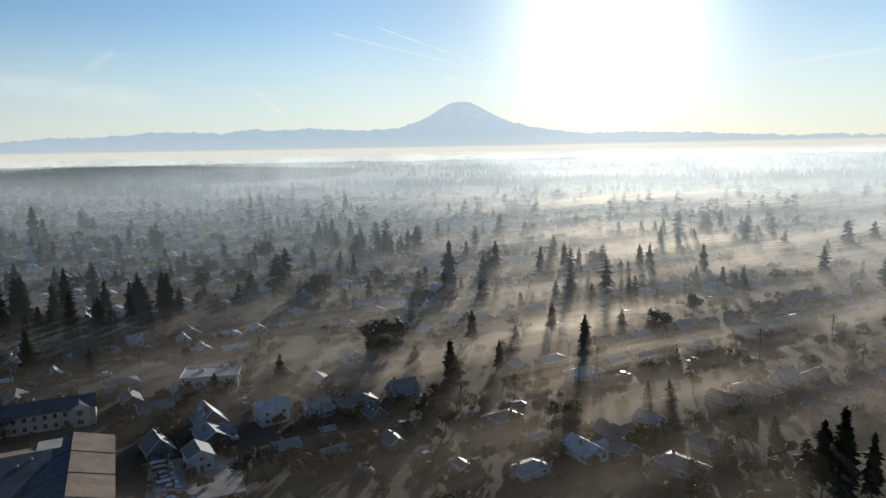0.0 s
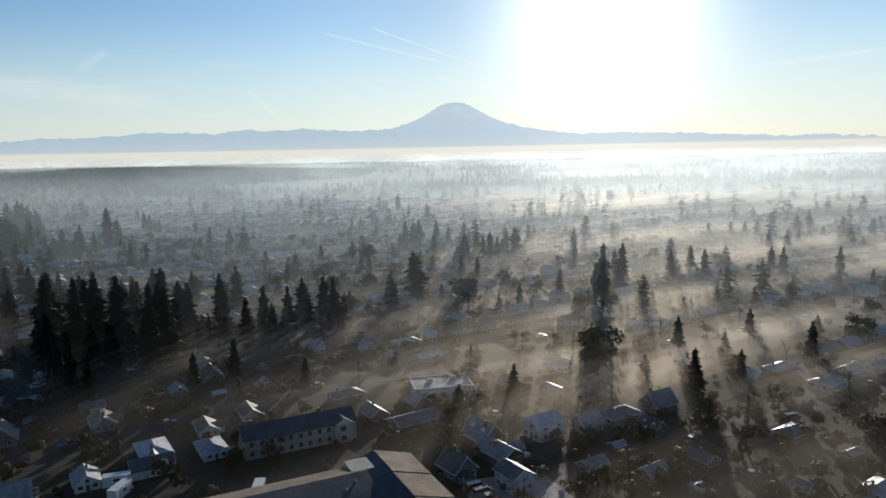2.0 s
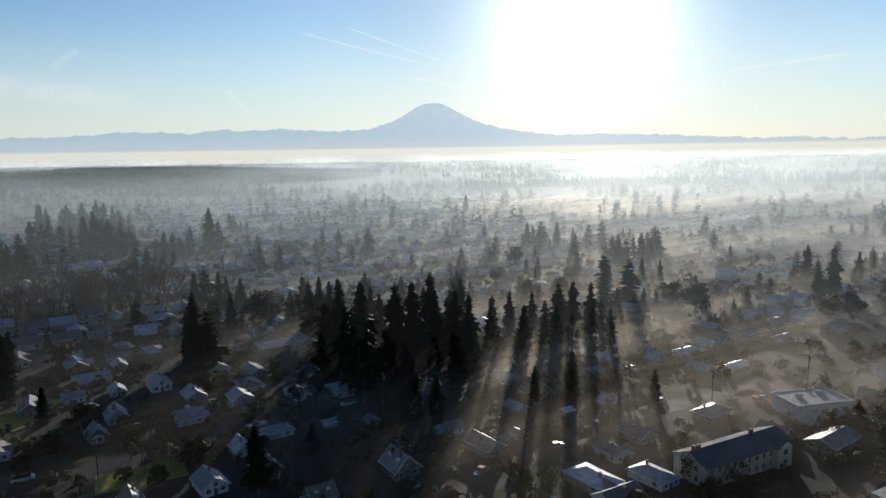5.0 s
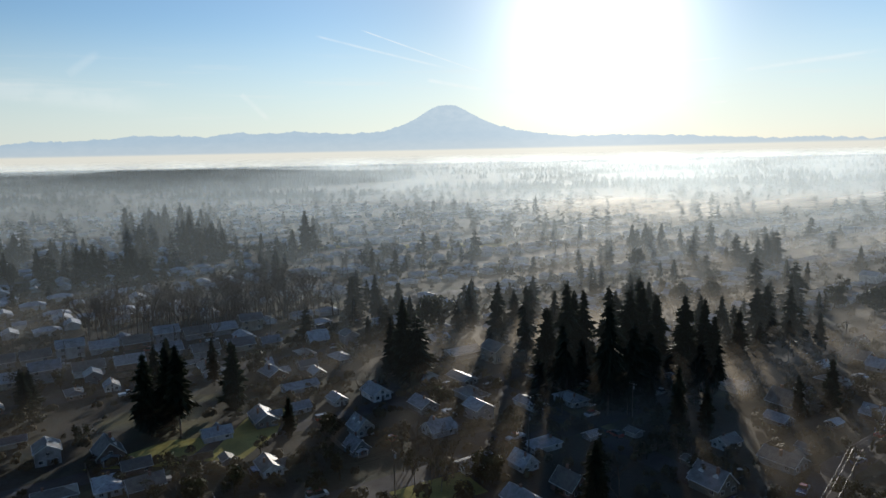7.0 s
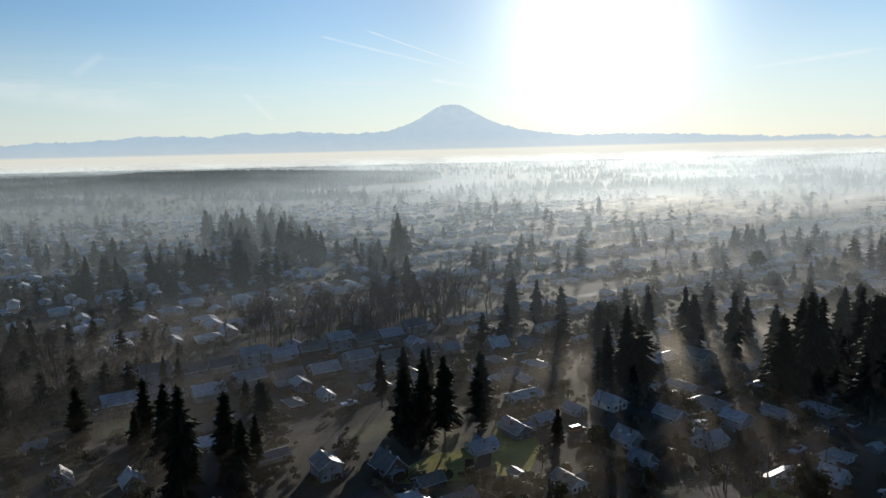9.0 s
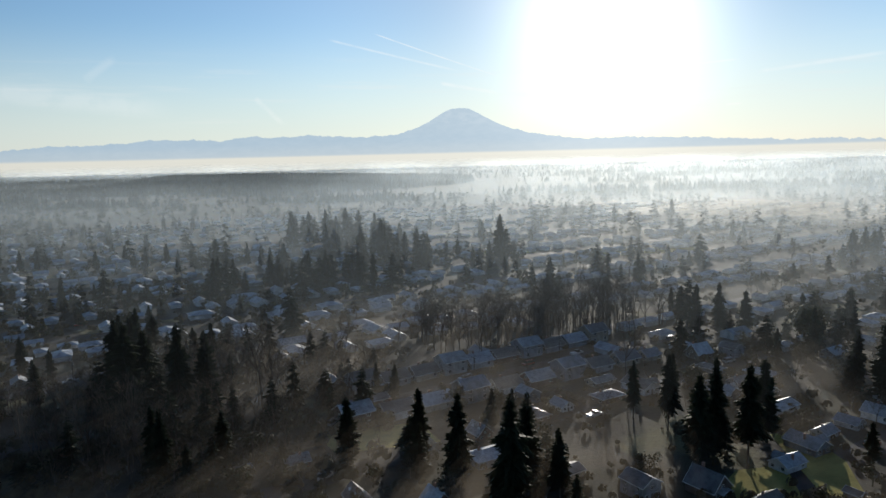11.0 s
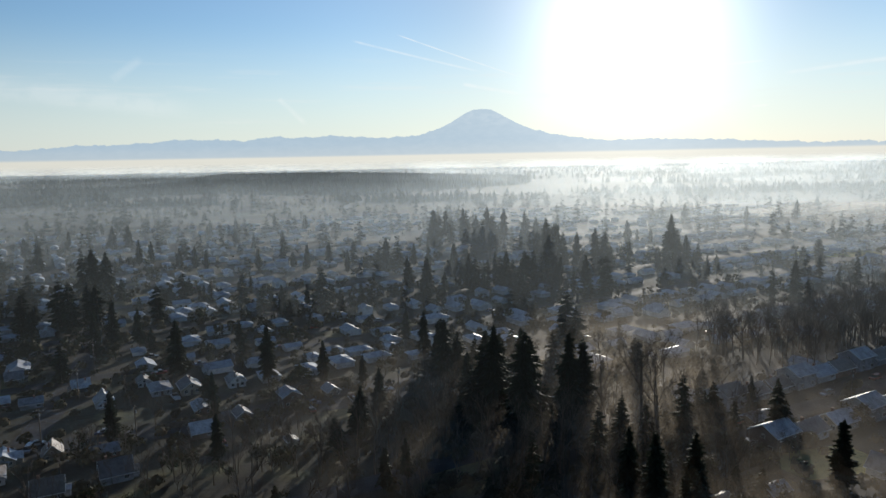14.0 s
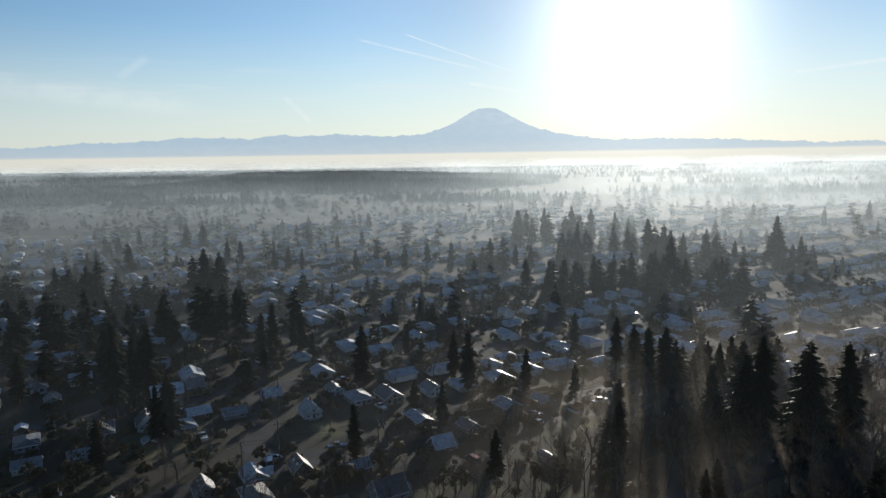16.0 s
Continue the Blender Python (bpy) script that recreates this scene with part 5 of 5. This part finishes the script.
# ---- garden shrubs ----
def shrub_mesh(rng):
    s = Shape()
    for _ in range(34):
        d = Vector((rng.gauss(0, 1), rng.gauss(0, 1), abs(rng.gauss(0, 0.8)))).normalized()
        p = Vector((0, 0, 0.35)) + d * rng.uniform(0.3, 0.55)
        a, b = d.orthogonal().normalized(), d.cross(d.orthogonal()).normalized()
        h = rng.uniform(0.12, 0.24)
        s.add([p - a * h, p + b * h, p + a * h + d * 0.08, p - b * h], [(0, 1, 2, 3)])
    return s


SHRUBS, kinds = Shape(), [shrub_mesh(rng) for _ in range(5)]
for x, y, wide in HOUSE_PLAN:
    for _ in range(9):
        a, d, k = rng.uniform(0, 6.28), rng.uniform(6, 13), rng.uniform(0.9, 3.4)
        q, c, e = rng.choice(kinds), math.cos(a), math.sin(a)
        SHRUBS.add([(x + d * c + k * v[0], y + d * e + k * v[1], k * v[2]) for v in q.v], q.f)
for _ in range(2600):
    y = rng.uniform(120, 480)
    x, k, q = rng.uniform(-0.66 * y - 545, 0.66 * y + 10), rng.uniform(0.8, 4.2), rng.choice(kinds)
    SHRUBS.add([(x + k * v[0], y + k * v[1], k * v[2] - 0.1) for v in q.v], q.f)
for _ in range(420):
    x, y, k, q = rng.uniform(-490, -385), rng.uniform(205, 315), rng.uniform(1.2, 4.5), rng.choice(kinds)
    SHRUBS.add([(x + k * v[0], y + k * v[1], k * v[2] - 0.1) for v in q.v], q.f)
tagged(new("garden_shrubs", SHRUBS.mesh("garden_shrubs", SHRUB)), "brown-green winter shrubs and hedges between houses", "shrubs", kind="stuff")


# ---- parked cars ----
def car(label, outline, cabin, length, van=False):
    ob = thing("car", label, "car", "parked cars")
    b = Shape()
    b.prism(outline, -0.88, 0.88)
    b.box(-length / 2 + 0.2, -0.9, 0.45, length / 2 - 0.2, 0.9, 0.62)
    part("body", b.mesh("body", PAINT), ob)
    c = Shape()
    lo, hi = [p for p in cabin if p[1] < 1.0 + 0.4 * van], cabin
    n = len(hi)
    c.add([(x, -0.8 + 0.12 * (z > 1.2), z) for x, z in hi] + [(x, 0.8 - 0.12 * (z > 1.2), z) for x, z in hi],
          [tuple(range(n)), tuple(range(2 * n - 1, n - 1, -1))] + [(i, i + n, (i + 1) % n + n, (i + 1) % n) for i in range(n)])
    part("windows", c.mesh("windows", GLASS), ob, "dark car windows")
    r = Shape()
    top = max(z for _, z in hi)
    xs = [x for x, z in hi if z > top - 0.05]
    r.box(min(xs) - 0.05, -0.68, top - 0.02, max(xs) + 0.05, 0.68, top + 0.05)
    part("roof", r.mesh("roof", PAINT), ob)
    for x in (-length * 0.31, length * 0.31):
        for y in (-0.84, 0.84):
            w_ = Shape()
            w_.tube((x, y - 0.1, 0.32), (x, y + 0.1, 0.32), 0.32, 0.32, 10)
            k = len(w_.v)
            w_.f += [tuple(range(9, -1, -1)), tuple(range(10, 20))]
            w_.m += [0, 0]
            part("wheel", w_.mesh("wheel", RUBBER), ob)
    return ob


CARS = [
    car("parked saloon car with frosted glass", [(-2.2, 0.3), (2.2, 0.3), (2.25, 0.7), (1.2, 0.92), (-1.9, 0.95), (-2.2, 0.8)], [(-1.7, 0.94), (1.15, 0.92), (0.45, 1.42), (-1.0, 1.44)], 4.4),
    car("parked pickup truck with an open bed", [(-2.6, 0.4), (2.6, 0.4), (2.6, 0.95), (1.2, 1.1), (-2.6, 1.1)], [(-0.5, 1.1), (1.2, 1.1), (0.7, 1.75), (-0.4, 1.76)], 5.2),
    car("parked family van with dark windows", [(-2.3, 0.35), (2.3, 0.35), (2.3, 0.85), (1.6, 1.05), (-2.3, 1.05)], [(-2.25, 1.05), (1.6, 1.05), (0.8, 1.7), (-2.1, 1.72)], 4.6, True),
]
rng = random.Random(77)
for pts in ROADS:
    for (x0, y0), (x1, y1) in zip(pts, pts[1:]):
        d = Vector((x1 - x0, y1 - y0, 0))
        n_cars = int(d.length / 21)
        for i in range(n_cars):
            if rng.random() < 0.3:
                continue
            t = (i + rng.random() * 0.6 + 0.2) / n_cars
            side = rng.choice((-1, 1)) * 2.9
            q = d.normalized()
            a = math.degrees(math.atan2(d.y, d.x)) + rng.choice((0, 180))
            plant(rng.choice(CARS), place(x0 + d.x * t - q.y * side, y0 + d.y * t + q.x * side, 0.03, a))
# The row of cars beside the hall.
for i in range(8):
    plant(rng.choice(CARS), place(-62 + 2.6 * i * 0.47, 149 - 2.6 * i * 0.88, 0.02, 25 + rng.uniform(-4, 4)))
for x, y, _ in HOUSE_PLAN[::4]:
    plant(rng.choice(CARS), place(x + 8, y - 7, 0.02, rng.choice((32, 122)) + rng.uniform(-6, 6)))


def camper(x, y, turn):
    ob = thing("camper_van", "white box-bodied camper van", "camper")
    b = Shape()
    b.prism([(-2.6, 0.5), (2.0, 0.5), (2.0, 2.0), (2.9, 2.2), (2.9, 2.8), (-2.6, 2.8)], -1.1, 1.1)
    part("body", b.mesh("body", WHITE), ob)
    c = Shape()
    c.prism([(2.0, 0.5), (3.3, 0.5), (3.3, 1.1), (2.6, 1.9), (2.0, 2.0)], -0.95, 0.95)
    part("cab", c.mesh("cab", WHITE), ob)
    window_part(ob, 0.2, -1.11, 1.9, 1.2, 0.7, -2)
    window_part(ob, 0.2, 1.11, 1.9, 1.2, 0.7, 2)
    for wx in (-1.5, 2.5):
        for wy in (-0.95, 0.95):
            t = Shape()
            t.tube((wx, wy - 0.12, 0.38), (wx, wy + 0.12, 0.38), 0.38, 0.38, 10)
            t.f += [tuple(range(9, -1, -1)), tuple(range(10, 20))]
            t.m += [0, 0]
            part("wheel", t.mesh("wheel", RUBBER), ob)
    ob.matrix_basis = place(x, y, 0.0, turn)


camper(-136, 149, 80)
camper(-107, 148, 95)
camper(-139, 154, 20)


# ---- utility poles and their wires ----
def pole_template():
    ob = thing("utility_pole", "weathered wooden utility pole with a crossarm", "pole", "poles along the streets")
    s = Shape()
    s.tube((0, 0, -0.5), (0, 0, 10.5), 0.16, 0.11, 7)
    part("post", s.mesh("post", POLEWOOD), ob)
    a = Shape()
    a.box(-0.06, -1.3, 9.6, 0.06, 1.3, 9.76)
    part("crossarm", a.mesh("crossarm", POLEWOOD), ob)
    for y in (-1.15, -0.4, 0.4, 1.15):
        i = Shape()
        i.tube((0, y, 9.76), (0, y, 9.95), 0.06, 0.04, 6)
        part("insulator", i.mesh("insulator", WHITE), ob)
    t = Shape()
    t.tube((0.3, 0, 8.2), (0.3, 0, 9.0), 0.24, 0.24, 8)
    part("transformer", t.mesh("transformer", PALE_ROOF), ob)
    return ob


POLE = pole_template()
for pts in (ROADS[0], ROADS[1], ROADS[4], ROADS[6], ROADS[7], ROADS[10]):
    last, carry = None, 10.0
    spots = []
    for (x0, y0), (x1, y1) in zip(pts, pts[1:]):
        d = Vector((x1 - x0, y1 - y0, 0))
        q = d.normalized()
        while carry < d.length:
            spots.append((x0 + q.x * carry + q.y * 5.2, y0 + q.y * carry - q.x * 5.2, math.degrees(math.atan2(q.y, q.x))))
            carry += 36
        carry -= d.length
    for x, y, a in spots:
        plant(POLE, place(x, y, 0, a))
    for (xa, ya, aa), (xb, yb, ab) in zip(spots, spots[1:]):
        s = Shape()
        for off in (-1.15, 0.4, 1.15):
            pa = Vector((xa - math.sin(radians(aa)) * off, ya + math.cos(radians(aa)) * off, 9.95))
            pb = Vector((xb - math.sin(radians(ab)) * off, yb + math.cos(radians(ab)) * off, 9.95))
            line_ = [pa.lerp(pb, k / 6) - Vector((0, 0, 3.2 * (k / 6) * (1 - k / 6))) for k in range(7)]
            for p0, p1 in zip(line_, line_[1:]):
                s.tube(p0, p1, 0.022, 0.022, 3)
        tagged(new("power_line", s.mesh("power_line", WIRE)), "slack black power cables between two poles", "cable", "cables along the streets")


# ---- lawns and fences ----
def patch(name, corners, mat, label, category):
    s = Shape()
    n = len(corners)
    s.add([(x, y, 0.035) for x, y in corners] + [(x, y, -0.2) for x, y in corners], [tuple(range(n))] + [(i, i + n, (i + 1) % n + n, (i + 1) % n) for i in range(n)])
    tagged(new(name, s.mesh(name, mat)), label, category, kind="structure")


patch("lawn", [(-291, 199), (-282, 199), (-277, 215), (-278, 233), (-287, 232)], LAWN, "yellow-green sunlit winter lawn", "lawn")
patch("lawn", [(-318, 196), (-296, 197), (-292, 214), (-304, 212)], LAWN, "dull frosted field beside firs", "lawn")
patch("lawn", [(-242, 172), (-225, 180), (-230, 190), (-246, 181)], LAWN, "small sunlit front lawn", "lawn")
patch("lawn", [(-400, 226), (-372, 232), (-378, 246), (-404, 240)], LAWN, "rough sunlit grass below row houses", "lawn")
patch("lawn", [(-262, 560), (-180, 560), (-175, 590), (-265, 588)], LAWN, "pale sunlit playing field", "lawn")
patch("lawn", [(-345, 575), (-300, 578), (-302, 596), (-348, 592)], LAWN, "small pale clearing among far firs", "lawn")
patch("yard", [(-66, 152), (-48, 158), (-40, 138), (-58, 130)], CONCRETE, "grey concrete car park beside the hall", "car park")


def picket_fence(points):
    ob = thing("picket_fence", "low white picket fence round a front garden", "fence")
    for (x0, y0), (x1, y1) in zip(points, points[1:]):
        d = Vector((x1 - x0, y1 - y0, 0))
        a = math.atan2(d.y, d.x)
        n = max(2, int(d.length / 0.6))
        for i in range(n):
            s = Shape()
            s.box(-0.17, -0.03, -0.05, 0.17, 0.03, 1.0)
            p = part("picket", s.mesh("picket", WHITE), ob, at=(x0 + d.x * i / n, y0 + d.y * i / n, 0))
            p.rotation_euler = (0, 0, a)
        for z in (0.3, 0.8):
            s = Shape()
            s.box(0, -0.06, z, d.length, -0.03, z + 0.1)
            p = part("rail", s.mesh("rail", WHITE), ob, at=(x0, y0, 0))
            p.rotation_euler = (0, 0, a)


picket_fence([(-198, 237), (-197, 230), (-188, 225), (-182, 229)])


def board_fence(points):
    ob = thing("board_fence", "brown weathered board fence between gardens", "fence", "garden fences")
    for (x0, y0), (x1, y1) in zip(points, points[1:]):
        d = Vector((x1 - x0, y1 - y0, 0))
        a = math.atan2(d.y, d.x)
        n = max(1, round(d.length / 2.4))
        for i in range(n):
            s = Shape()
            s.box(0.03, -0.02, 0.05, d.length / n - 0.03, 0.02, 1.75)
            p = part("panel", s.mesh("panel", FENCE), ob, at=(x0 + d.x * i / n, y0 + d.y * i / n, 0))
            p.rotation_euler = (0, 0, a)
            s = Shape()
            s.box(-0.06, -0.06, -0.2, 0.06, 0.06, 1.9)
            p = part("post", s.mesh("post", FENCE), ob, at=(x0 + d.x * i / n, y0 + d.y * i / n, 0))
            p.rotation_euler = (0, 0, a)


for x, y, wide in HOUSE_PLAN[::4]:
    if 150 < y < 300:
        c, e = (U, V) if rng.random() < 0.5 else (V, -U)
        o = Vector((x, y, 0)) + e * rng.uniform(8, 10) - c * 8
        k = o + c * rng.uniform(12, 18)
        f = k - e * rng.uniform(6, 12)
        board_fence([(o.x, o.y), (k.x, k.y), (f.x, f.y)])
